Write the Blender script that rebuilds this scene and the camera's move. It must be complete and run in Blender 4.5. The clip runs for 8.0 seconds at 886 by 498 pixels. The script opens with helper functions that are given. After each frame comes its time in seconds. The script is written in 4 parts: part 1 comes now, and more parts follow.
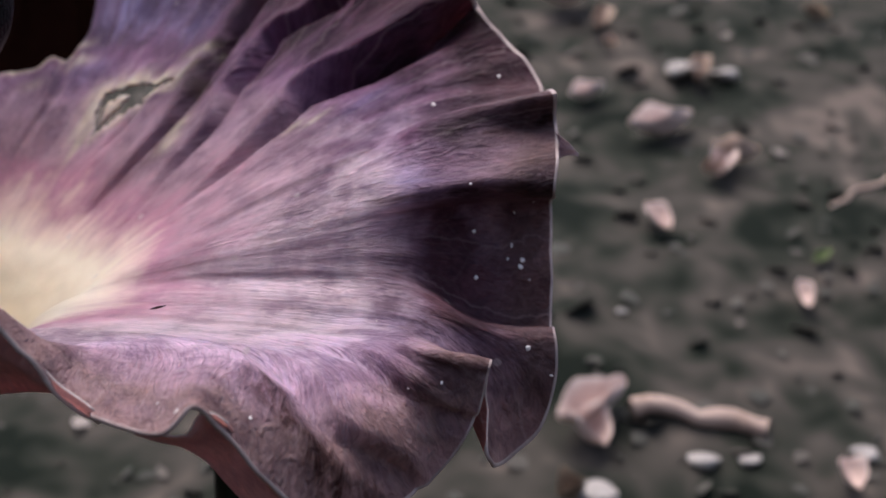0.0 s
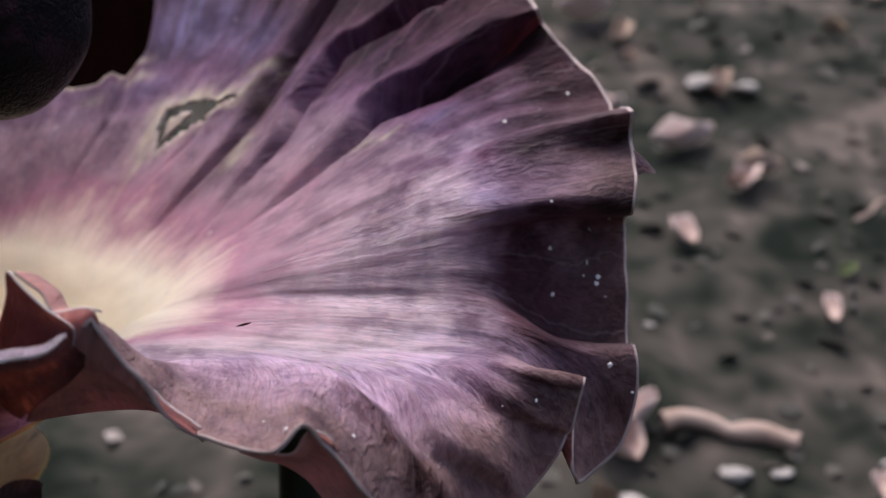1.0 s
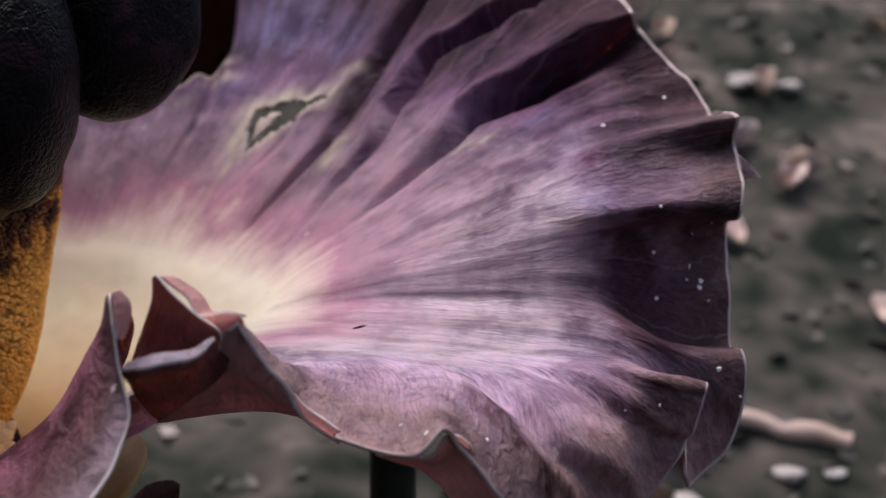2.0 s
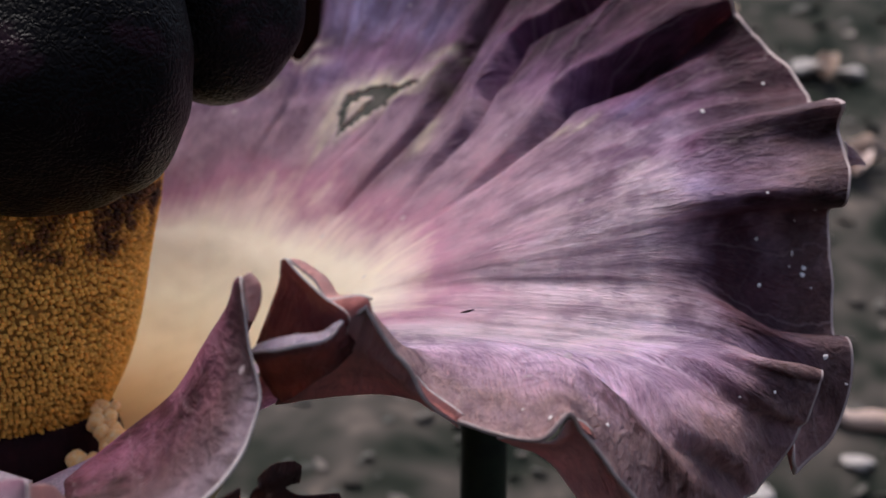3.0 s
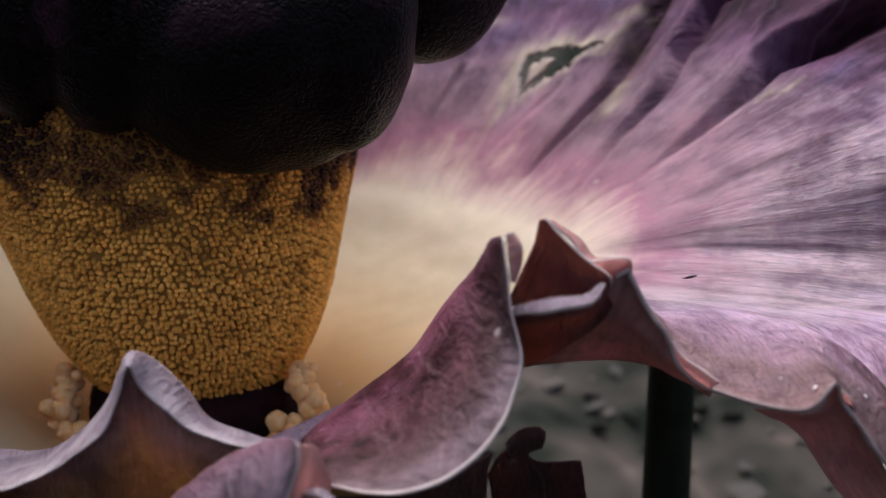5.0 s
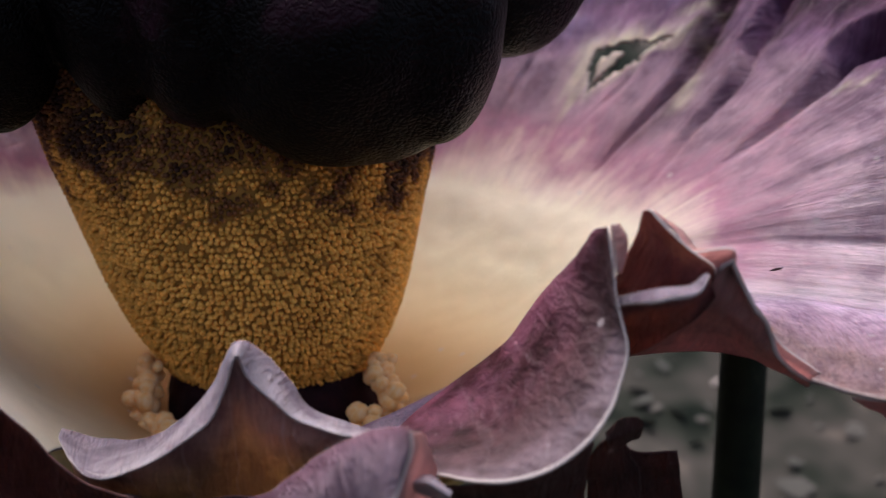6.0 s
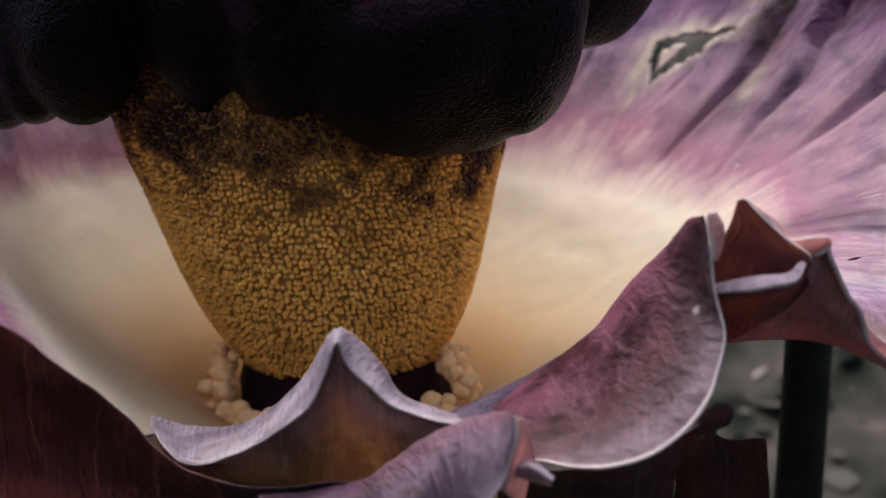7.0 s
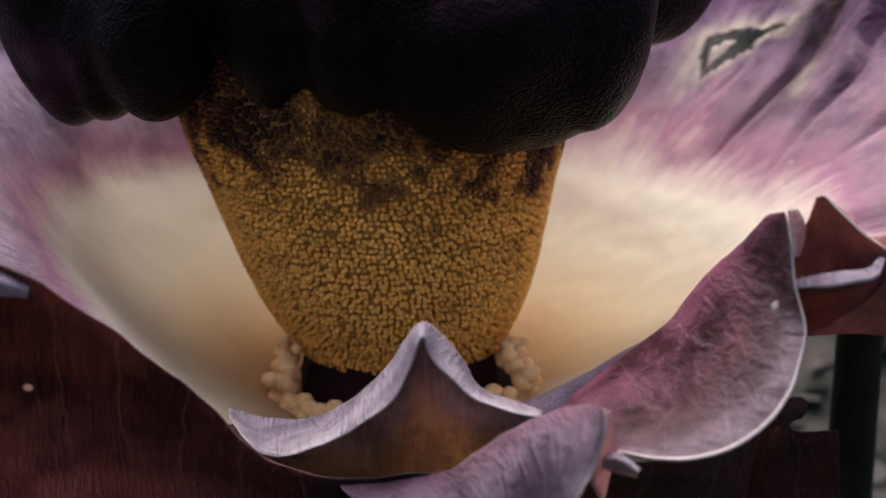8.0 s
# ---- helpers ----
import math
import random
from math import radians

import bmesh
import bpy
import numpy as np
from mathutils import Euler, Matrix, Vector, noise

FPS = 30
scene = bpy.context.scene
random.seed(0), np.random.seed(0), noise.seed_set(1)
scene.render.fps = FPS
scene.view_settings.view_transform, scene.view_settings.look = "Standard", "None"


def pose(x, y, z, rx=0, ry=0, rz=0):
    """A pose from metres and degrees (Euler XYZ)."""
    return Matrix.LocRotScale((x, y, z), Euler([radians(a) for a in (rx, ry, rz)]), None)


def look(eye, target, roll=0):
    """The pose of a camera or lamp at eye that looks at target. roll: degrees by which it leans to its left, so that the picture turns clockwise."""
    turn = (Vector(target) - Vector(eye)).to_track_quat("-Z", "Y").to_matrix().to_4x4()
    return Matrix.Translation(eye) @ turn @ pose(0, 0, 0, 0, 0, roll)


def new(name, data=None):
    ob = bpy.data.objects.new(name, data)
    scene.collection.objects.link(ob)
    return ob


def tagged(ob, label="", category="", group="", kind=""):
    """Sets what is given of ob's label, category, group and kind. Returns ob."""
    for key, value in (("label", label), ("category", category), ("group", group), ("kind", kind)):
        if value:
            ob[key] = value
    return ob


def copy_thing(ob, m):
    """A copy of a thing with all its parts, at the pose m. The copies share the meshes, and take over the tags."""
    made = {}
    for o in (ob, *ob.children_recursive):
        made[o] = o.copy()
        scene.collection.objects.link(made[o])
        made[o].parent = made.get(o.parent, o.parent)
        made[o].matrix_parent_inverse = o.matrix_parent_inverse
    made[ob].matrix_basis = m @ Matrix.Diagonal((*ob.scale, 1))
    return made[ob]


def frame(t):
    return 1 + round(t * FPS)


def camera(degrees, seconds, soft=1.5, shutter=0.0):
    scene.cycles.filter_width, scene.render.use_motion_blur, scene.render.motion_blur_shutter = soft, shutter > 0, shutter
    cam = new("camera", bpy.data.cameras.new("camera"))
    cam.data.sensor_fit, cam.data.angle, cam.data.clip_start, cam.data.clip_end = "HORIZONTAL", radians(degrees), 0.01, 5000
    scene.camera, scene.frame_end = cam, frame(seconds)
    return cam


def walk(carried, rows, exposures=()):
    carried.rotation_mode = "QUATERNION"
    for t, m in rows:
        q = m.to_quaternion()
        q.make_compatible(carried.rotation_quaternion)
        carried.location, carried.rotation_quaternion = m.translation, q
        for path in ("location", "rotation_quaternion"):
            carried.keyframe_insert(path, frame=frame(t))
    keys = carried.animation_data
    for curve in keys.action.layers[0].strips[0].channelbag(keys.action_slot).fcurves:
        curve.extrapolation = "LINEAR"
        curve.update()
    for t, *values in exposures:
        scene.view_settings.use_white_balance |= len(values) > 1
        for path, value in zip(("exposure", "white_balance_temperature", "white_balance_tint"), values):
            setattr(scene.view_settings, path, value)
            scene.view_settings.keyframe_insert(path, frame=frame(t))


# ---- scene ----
cam = camera(36.20, 8.0)
cam.data.dof.use_dof, cam.data.dof.focus_distance, cam.data.dof.aperture_fstop = True, 0.290, 15.5
PATH = [
    (0, (0.18327, -0.34611, 0.19364), (0.22015, 0.63346, -0.00406), -0.086),
    (0.5, (0.17314, -0.34594, 0.19450), (0.21538, 0.63405, -0.00000), 0.042),
    (1, (0.16322, -0.34633, 0.19526), (0.20379, 0.63470, 0.00570), -0.015),
    (1.5, (0.15086, -0.34697, 0.19772), (0.18998, 0.63381, 0.00655), 0.092),
    (3, (0.12464, -0.34800, 0.19796), (0.12754, 0.63075, -0.00708), 0.327),
    (3.5, (0.11724, -0.34757, 0.19786), (0.10653, 0.62894, -0.01732), 0.354),
    (4, (0.10789, -0.34526, 0.19787), (0.08472, 0.62888, -0.02691), 0.443),
    (4.5, (0.09922, -0.34177, 0.19614), (0.06152, 0.63135, -0.03103), 0.519),
    (6, (0.07703, -0.34526, 0.19413), (0.01284, 0.62577, -0.03601), 0.348),
    (6.5, (0.06991, -0.34738, 0.19382), (-0.00114, 0.62266, -0.03850), 0.264),
    (7, (0.06293, -0.34947, 0.19371), (-0.01265, 0.61984, -0.04022), 0.138),
    (7.5, (0.05689, -0.35136, 0.19425), (-0.02455, 0.61681, -0.04244), 0.098),
    (8, (0.04966, -0.35481, 0.19518), (-0.03141, 0.61285, -0.04371), 0.108),
]
walk(cam, [(t, look(eye, goal, roll)) for t, eye, goal, roll in PATH], [(0.0, 0.26), (4.0, 0.16), (8.0, 0.38)])

# ---- light ----
SUN_HEIGHT, SUN_SIDE = radians(75), radians(325)   # elevation and compass turn of the hidden sun
world = bpy.data.worlds.new("overcast_sky")
scene.world = world
world.use_nodes = True
sky = world.node_tree.nodes.new("ShaderNodeTexSky")
sky.sky_type, sky.sun_disc = "NISHITA", False
sky.sun_elevation, sky.sun_rotation = SUN_HEIGHT, SUN_SIDE
sky.dust_density, sky.air_density, sky.ozone_density = 5.0, 1.0, 1.2
back = world.node_tree.nodes["Background"]
back.inputs["Strength"].default_value = 0.18
world.node_tree.links.new(sky.outputs[0], back.inputs["Color"])
sun = new("sun", bpy.data.lights.new("sun", "SUN"))
sun.data.energy, sun.data.angle, sun.data.color = 3.5, radians(38), (0.945, 0.955, 0.955)
sun.matrix_world = look((math.sin(SUN_SIDE) * math.cos(SUN_HEIGHT), math.cos(SUN_SIDE) * math.cos(SUN_HEIGHT), math.sin(SUN_HEIGHT)), (0, 0, 0))


# ---- materials ----
def material(name, rough=0.6, specular=0.4):
    m = bpy.data.materials.new(name)
    m.use_nodes = True
    bsdf = m.node_tree.nodes["Principled BSDF"]
    bsdf.inputs["Roughness"].default_value = rough
    bsdf.inputs["Specular IOR Level"].default_value = specular
    return m, m.node_tree.nodes, m.node_tree.links, bsdf


def ramp(nodes, stops):
    node = nodes.new("ShaderNodeValToRGB")
    e = node.color_ramp.elements
    while len(e) < len(stops):
        e.new(0.5)
    for k, (at, colour) in enumerate(stops):
        e[k].position = at
        e[k].color = (*colour, 1)
    return node


def noise_tex(nodes, links, scale, detail=4.0, vector=None, rough=0.55, distort=0.0):
    node = nodes.new("ShaderNodeTexNoise")
    node.inputs["Scale"].default_value, node.inputs["Detail"].default_value = scale, detail
    node.inputs["Roughness"].default_value, node.inputs["Distortion"].default_value = rough, distort
    if vector is not None:
        links.new(vector, node.inputs["Vector"])
    return node


def mix(nodes, links, mode, fac, a, b):
    node = nodes.new("ShaderNodeMix")
    node.data_type, node.blend_type = "RGBA", mode
    for value, socket in ((fac, 0), (a, 6), (b, 7)):
        if isinstance(value, bpy.types.NodeSocket):
            links.new(value, node.inputs[socket])
        else:
            node.inputs[socket].default_value = value if socket == 0 else (*value, 1)
    return node.outputs[2]


def math_node(nodes, links, op, a, b):
    node = nodes.new("ShaderNodeMath")
    node.operation = op
    for k, value in enumerate((a, b)):
        if isinstance(value, bpy.types.NodeSocket):
            links.new(value, node.inputs[k])
        else:
            node.inputs[k].default_value = value
    return node.outputs[0]


def bump(nodes, links, bsdf, height, strength, distance, after=None):
    node = nodes.new("ShaderNodeBump")
    node.inputs["Strength"].default_value, node.inputs["Distance"].default_value = strength, distance
    links.new(height, node.inputs["Height"])
    if after is not None:
        links.new(after, node.inputs["Normal"])
    links.new(node.outputs[0], bsdf.inputs["Normal"])
    return node.outputs[0]


def spathe_skin(name, stops, streak, dots, rough=0.55, violet=False, veins=0.05, specular=0.15, mottle=0.75, wrinkle=0.6, glow=0.3, thin=0.0, deep=(0.52, 0.46, 0.54), level=False):
    """Skin of the flower's sheath: colour runs from throat to margin, with radial streaks, blotches, wrinkles and pale specks."""
    m, n, l, bsdf = material(name, rough, specular)
    coord = n.new("ShaderNodeTexCoord")
    sep = n.new("ShaderNodeSeparateXYZ")
    l.new(coord.outputs["UV"], sep.inputs[0])
    lie = n.new("ShaderNodeUVMap")
    lie.uv_map = "Grain"
    place = n.new("ShaderNodeSeparateXYZ")
    l.new(lie.outputs[0], place.inputs[0])

    def drawn(across, along):
        node = n.new("ShaderNodeMapping")
        node.inputs["Scale"].default_value = (across, along, 1)
        l.new(lie.outputs[0], node.inputs["Vector"])
        return node.outputs[0]

    def grained(across, along):
        if not level:
            return drawn(across, along)
        node = n.new("ShaderNodeMapping")   # wrinkles that lie level round a rolled lobe
        node.inputs["Scale"].default_value = (along * 0.9, along * 0.9, across * 0.45)
        node.inputs["Rotation"].default_value = (0.0, radians(-8), 0.0)
        l.new(coord.outputs["Object"], node.inputs["Vector"])
        return node.outputs[0]

    def named(key):
        node = n.new("ShaderNodeAttribute")
        node.attribute_name = key
        return node.outputs["Fac"]

    broad = noise_tex(n, l, 28, 5, coord.outputs["Object"], 0.6, 0.6)
    fine = noise_tex(n, l, 1.0, 5, grained(800, 200), 0.62, 1.2)
    shift = math_node(n, l, "MULTIPLY_ADD", broad.outputs[0], 0.26)
    shift.node.inputs[2].default_value = -0.13
    streaked = math_node(n, l, "MULTIPLY_ADD", noise_tex(n, l, 1.0, 4, drawn(190, 42), 0.6, 0.8).outputs[0], 0.11)
    streaked.node.inputs[2].default_value = -0.055
    uneven = math_node(n, l, "ADD", shift, streaked)
    if violet:   # the throat stays evenly cream
        calm = ramp(n, [(0.36, (0.03, 0.03, 0.03)), (0.52, (1, 1, 1))])
        l.new(sep.outputs[1], calm.inputs[0])
        uneven = math_node(n, l, "MULTIPLY", uneven, calm.outputs[0])
    along = math_node(n, l, "ADD", sep.outputs[1], uneven)
    if violet:   # the pink begins nearer to the throat on the lower petal
        half = math_node(n, l, "MULTIPLY_ADD", sep.outputs[0], 0.5)
        l.new(shift, half.node.inputs[2])
        low_side = ramp(n, [(0.20, (0.09, 0.09, 0.09)), (0.30, (0, 0, 0))])
        l.new(half, low_side.inputs[0])
        along = math_node(n, l, "ADD", along, low_side.outputs[0])
    if level:   # the blush stays near the foot of the lobe
        along = math_node(n, l, "ADD", along, math_node(n, l, "MULTIPLY", sep.outputs[0], 0.9))
    base = ramp(n, stops)
    l.new(along, base.inputs[0])
    outward = ramp(n, [(0.40, (0.03, 0.03, 0.03)), (0.58, (1, 1, 1))] if violet else [(0.0, (1, 1, 1)), (1.0, (1, 1, 1))])
    l.new(along, outward.inputs[0])
    strip = ramp(n, [(0.36, (0.70, 0.65, 0.71)), (0.50, (1.0, 1.0, 1.0)), (0.62, (1.2, 1.17, 1.17))])
    l.new(fine.outputs[0], strip.inputs[0])
    out = mix(n, l, "MULTIPLY", math_node(n, l, "MULTIPLY", outward.outputs[0], streak), base.outputs[0], strip.outputs[0])
    if violet:
        # upper pleats deeper violet with painted shade, middle fold brown likewise, paler lower petal
        violet_shade_way = ramp(n, [(0.43, (0, 0, 0)), (0.54, (0.60, 0.60, 0.60)), (0.72, (1, 1, 1))])
        l.new(along, violet_shade_way.inputs[0])
        violet_shade = ramp(n, [(0.41, (0, 0, 0)), (0.50, (1, 1, 1)), (0.70, (1, 1, 1)), (0.78, (0, 0, 0))])
        l.new(half, violet_shade.inputs[0])
        out = mix(n, l, "MULTIPLY", math_node(n, l, "MULTIPLY", violet_shade.outputs[0], violet_shade_way.outputs[0]), out, (0.37, 0.225, 0.33))
        # brown pigment of the middle fold, with the fold's shade painted in
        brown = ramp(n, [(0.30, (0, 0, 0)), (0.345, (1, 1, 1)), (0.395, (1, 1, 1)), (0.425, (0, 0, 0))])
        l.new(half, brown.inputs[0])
        lower = ramp(n, [(0.24, (1, 1, 1)), (0.29, (0, 0, 0))])
        l.new(half, lower.inputs[0])
        far_out = ramp(n, [(0.58, (0, 0, 0)), (0.74, (1, 1, 1))])
        l.new(along, far_out.inputs[0])
        out = mix(n, l, "MULTIPLY", math_node(n, l, "MULTIPLY", lower.outputs[0], far_out.outputs[0]), out, (1.62, 1.6, 1.55))
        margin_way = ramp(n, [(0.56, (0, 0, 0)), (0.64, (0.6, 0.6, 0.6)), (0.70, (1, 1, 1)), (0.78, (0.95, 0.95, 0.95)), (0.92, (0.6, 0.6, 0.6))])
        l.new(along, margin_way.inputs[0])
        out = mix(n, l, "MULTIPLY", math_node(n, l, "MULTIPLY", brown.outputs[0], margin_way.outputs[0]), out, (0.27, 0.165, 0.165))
        # pigment with a shape of its own: brown bands that also paint crease shade, blue-lilac and maroon blotches,
        # cream scars
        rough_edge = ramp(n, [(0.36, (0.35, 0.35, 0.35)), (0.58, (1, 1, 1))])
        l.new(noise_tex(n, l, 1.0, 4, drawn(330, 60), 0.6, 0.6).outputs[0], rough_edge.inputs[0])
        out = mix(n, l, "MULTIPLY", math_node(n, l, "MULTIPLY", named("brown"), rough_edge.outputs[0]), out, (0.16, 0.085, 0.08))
        out = mix(n, l, "MIX", math_node(n, l, "MULTIPLY", named("blue"), rough_edge.outputs[0]), out, (0.36, 0.31, 0.56))
        out = mix(n, l, "MIX", math_node(n, l, "MULTIPLY", named("scar"), rough_edge.outputs[0]), out, (0.80, 0.72, 0.52))
    crinkle = noise_tex(n, l, 1.0, 3, grained(480, 130), 0.5, 1.1)
    crinkle.noise_type = "RIDGED_MULTIFRACTAL"
    lines = ramp(n, [(0.15, (0.76, 0.71, 0.77)), (0.55, (1.0, 1.0, 1.0)), (0.9, (1.18, 1.16, 1.15))])
    l.new(crinkle.outputs[0], lines.inputs[0])
    out = mix(n, l, "MULTIPLY", math_node(n, l, "MULTIPLY", outward.outputs[0], min(1.0, 1.1 * wrinkle)), out, lines.outputs[0])
    blot = ramp(n, [(0.40, deep), (0.50, (0.95, 0.95, 0.95)), (0.62, (1.25, 1.22, 1.24))])
    l.new(noise_tex(n, l, 48 if level else 75, 4, coord.outputs["Object"], 0.6).outputs[0], blot.inputs[0])
    out = mix(n, l, "MULTIPLY", math_node(n, l, "MULTIPLY", outward.outputs[0], mottle), out, blot.outputs[0])
    # pale main veins and the net between them
    ray = math_node(n, l, "MULTIPLY_ADD", broad.outputs[0], 0.9)
    l.new(math_node(n, l, "MULTIPLY", place.outputs[0], 75.0), ray.node.inputs[2])
    vein = ramp(n, [(0.470, (0, 0, 0)), (0.5, (1, 1, 1)), (0.530, (0, 0, 0))])
    l.new(math_node(n, l, "FRACT", ray, 0.0), vein.inputs[0])
    net = n.new("ShaderNodeTexVoronoi")
    net.feature = "DISTANCE_TO_EDGE"
    net.inputs["Scale"].default_value = 1.0
    l.new(mix(n, l, "ADD", 0.6, drawn(170, 60), broad.outputs[1]), net.inputs["Vector"])
    thread = ramp(n, [(0.0, (0.22, 0.22, 0.22)), (0.04, (0, 0, 0))])
    l.new(net.outputs["Distance"], thread.inputs[0])
    vein_amount = math_node(n, l, "MAXIMUM", vein.outputs[0], thread.outputs[0])
    out = mix(n, l, "MIX", math_node(n, l, "MULTIPLY", vein_amount, math_node(n, l, "MULTIPLY", outward.outputs[0], veins)), out, (0.70, 0.54, 0.56))
    cells = n.new("ShaderNodeTexVoronoi")
    cells.inputs["Scale"].default_value = 130
    l.new(coord.outputs["Object"], cells.inputs["Vector"])
    speck = ramp(n, [(0.10, (1, 1, 1)), (0.16, (0, 0, 0))])
    l.new(cells.outputs["Distance"], speck.inputs[0])
    pick = ramp(n, [(0.80, (0, 0, 0)), (0.82, (1, 1, 1))])
    l.new(cells.outputs["Color"], pick.inputs[0])
    amount = math_node(n, l, "MULTIPLY", speck.outputs[0], pick.outputs[0])
    out = mix(n, l, "MIX", math_node(n, l, "MULTIPLY", amount, dots), out, (0.66, 0.55, 0.56))
    if violet:
        # the back pleat's shade, put into the colour as near-black maroon without gloss
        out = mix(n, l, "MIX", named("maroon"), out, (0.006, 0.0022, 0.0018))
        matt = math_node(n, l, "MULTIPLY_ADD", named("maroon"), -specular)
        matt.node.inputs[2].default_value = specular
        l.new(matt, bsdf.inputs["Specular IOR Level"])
    l.new(out, bsdf.inputs["Base Color"])
    bsdf.inputs["Subsurface Weight"].default_value = glow
    bsdf.inputs["Subsurface Radius"].default_value = (1.0, 0.7, 0.55)
    bsdf.inputs["Subsurface Scale"].default_value = 0.003
    first = bump(n, l, bsdf, math_node(n, l, "MULTIPLY", fine.outputs[0], outward.outputs[0]), 1.0, 0.0012)
    calmer = math_node(n, l, "MULTIPLY", crinkle.outputs[0], outward.outputs[0])
    first = bump(n, l, bsdf, calmer, min(1.0, 1.3 * wrinkle), 0.0015, first)
    first = bump(n, l, bsdf, math_node(n, l, "MULTIPLY", noise_tex(n, l, 210, 4, coord.outputs["Object"], 0.6, 0.8).outputs[0], outward.outputs[0]), 0.2, 0.0025, first)
    bump(n, l, bsdf, noise_tex(n, l, 900, 3, coord.outputs["Object"]).outputs[0], 0.3, 0.0005, first)
    if thin:   # thin flesh lets daylight through
        through_flesh = n.new("ShaderNodeBsdfTranslucent")
        l.new(out, through_flesh.inputs["Color"])
        both = n.new("ShaderNodeMixShader")
        both.inputs[0].default_value = thin
        l.new(bsdf.outputs[0], both.inputs[1])
        l.new(through_flesh.outputs[0], both.inputs[2])
        l.new(both.outputs[0], n["Material Output"].inputs["Surface"])
    return m


def plain(name, stops, scale, rough, relief=0.0, detail=5.0):
    m, n, l, bsdf = material(name, rough, 0.12)
    coord = n.new("ShaderNodeTexCoord")
    cloud = noise_tex(n, l, scale, detail, coord.outputs["Object"], 0.65, 0.3)
    tint = ramp(n, stops)
    l.new(cloud.outputs[0], tint.inputs[0])
    l.new(tint.outputs[0], bsdf.inputs["Base Color"])
    if relief:
        bump(n, l, bsdf, noise_tex(n, l, scale * 6, 4, coord.outputs["Object"]).outputs[0], 0.6, relief)
    return m


CREAM, PALE = (0.95, 0.77, 0.56), (0.92, 0.76, 0.62)
# brown stops below 0.28 paint the shade at the throat's foot
inner_skin = spathe_skin("spathe_inner_skin", [
    (0.00, (0.60, 0.27, 0.10)), (0.10, (0.72, 0.42, 0.19)), (0.20, (0.88, 0.64, 0.40)), (0.28, CREAM), (0.40, PALE), (0.465, (0.58, 0.29, 0.39)), (0.52, (0.70, 0.50, 0.57)), (0.58, (0.76, 0.60, 0.66)),
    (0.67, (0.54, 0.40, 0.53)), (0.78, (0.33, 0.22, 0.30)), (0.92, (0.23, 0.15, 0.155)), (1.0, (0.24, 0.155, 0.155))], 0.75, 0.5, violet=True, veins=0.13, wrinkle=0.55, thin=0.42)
outer_skin = spathe_skin("spathe_outer_skin", [
    (0.00, (0.66, 0.50, 0.26)), (0.30, (0.68, 0.50, 0.34)), (0.45, (0.88, 0.58, 0.52)), (0.75, (0.88, 0.56, 0.51)),
    (1.0, (0.78, 0.51, 0.47))], 0.35, 0.5, veins=0.5, glow=0.0, thin=0.65, mottle=0.35)
sheath_back = spathe_skin("spathe_back_skin", [
    (0.00, (0.56, 0.42, 0.18)), (0.34, (0.50, 0.34, 0.17)), (0.42, (0.62, 0.44, 0.45)), (0.66, (0.56, 0.40, 0.44)), (0.82, (0.40, 0.22, 0.21)),
    (1.0, (0.50, 0.20, 0.17))], 0.4, 0.5, veins=0.2, thin=0.7)
lobe_skin = spathe_skin("spathe_lobe_skin", [
    (0.30, (0.19, 0.055, 0.088)), (0.55, (0.150, 0.052, 0.078)), (0.72, (0.075, 0.032, 0.037)), (0.90, (0.085, 0.050, 0.056)), (0.99, (0.16, 0.108, 0.125)),
    (1.0, (0.17, 0.12, 0.137))], 0.5, 0.45, mottle=1.0, wrinkle=0.4, glow=0.25, veins=0.06, deep=(0.30, 0.22, 0.21), level=True)
lilac_lobe_skin = spathe_skin("spathe_lilac_lobe_skin", [
    (0.40, (0.13, 0.058, 0.083)), (0.60, (0.145, 0.092, 0.118)), (0.85, (0.20, 0.145, 0.172)), (1.0, (0.32, 0.26, 0.28))], 0.4, 0.9, mottle=0.9, wrinkle=0.4, glow=0.25, veins=0.05)
peak_skin = spathe_skin("spathe_peak_skin", [
    (0.00, (0.70, 0.50, 0.22)), (0.40, (0.62, 0.40, 0.20)), (0.62, (0.52, 0.30, 0.22)), (1.0, (0.50, 0.29, 0.27))], 0.4, 0.6, veins=0.25, glow=0.1, thin=0.6)
band_skin = spathe_skin("spathe_band_skin", [
    (0.0, (0.19, 0.145, 0.18)), (0.5, (0.245, 0.195, 0.23)), (1.0, (0.38, 0.32, 0.345))], 0.4, 0.6, wrinkle=0.4)
# maroon skin of the bent lobe, with its shade painted into the colour
shaded_skin = spathe_skin("spathe_shaded_skin", [
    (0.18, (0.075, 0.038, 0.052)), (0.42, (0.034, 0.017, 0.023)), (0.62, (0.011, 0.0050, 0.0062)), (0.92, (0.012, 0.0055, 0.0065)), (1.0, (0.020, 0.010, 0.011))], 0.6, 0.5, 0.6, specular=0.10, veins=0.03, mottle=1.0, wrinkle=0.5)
maroon_skin = spathe_skin("spathe_maroon_skin", [
    (0.0, (0.11, 0.030, 0.030)), (0.5, (0.15, 0.042, 0.042)), (1.0, (0.19, 0.06, 0.06))], 0.5, 0.4, 0.6, specular=0.15, thin=0.2)
margin, mn, ml, mb = material("spathe_margin", 0.5)
mramp = ramp(mn, [(0.3, (0.28, 0.21, 0.21)), (0.7, (0.52, 0.44, 0.43))])
ml.new(noise_tex(mn, ml, 220, 3).outputs[0], mramp.inputs[0])
ml.new(mramp.outputs[0], mb.inputs["Base Color"])

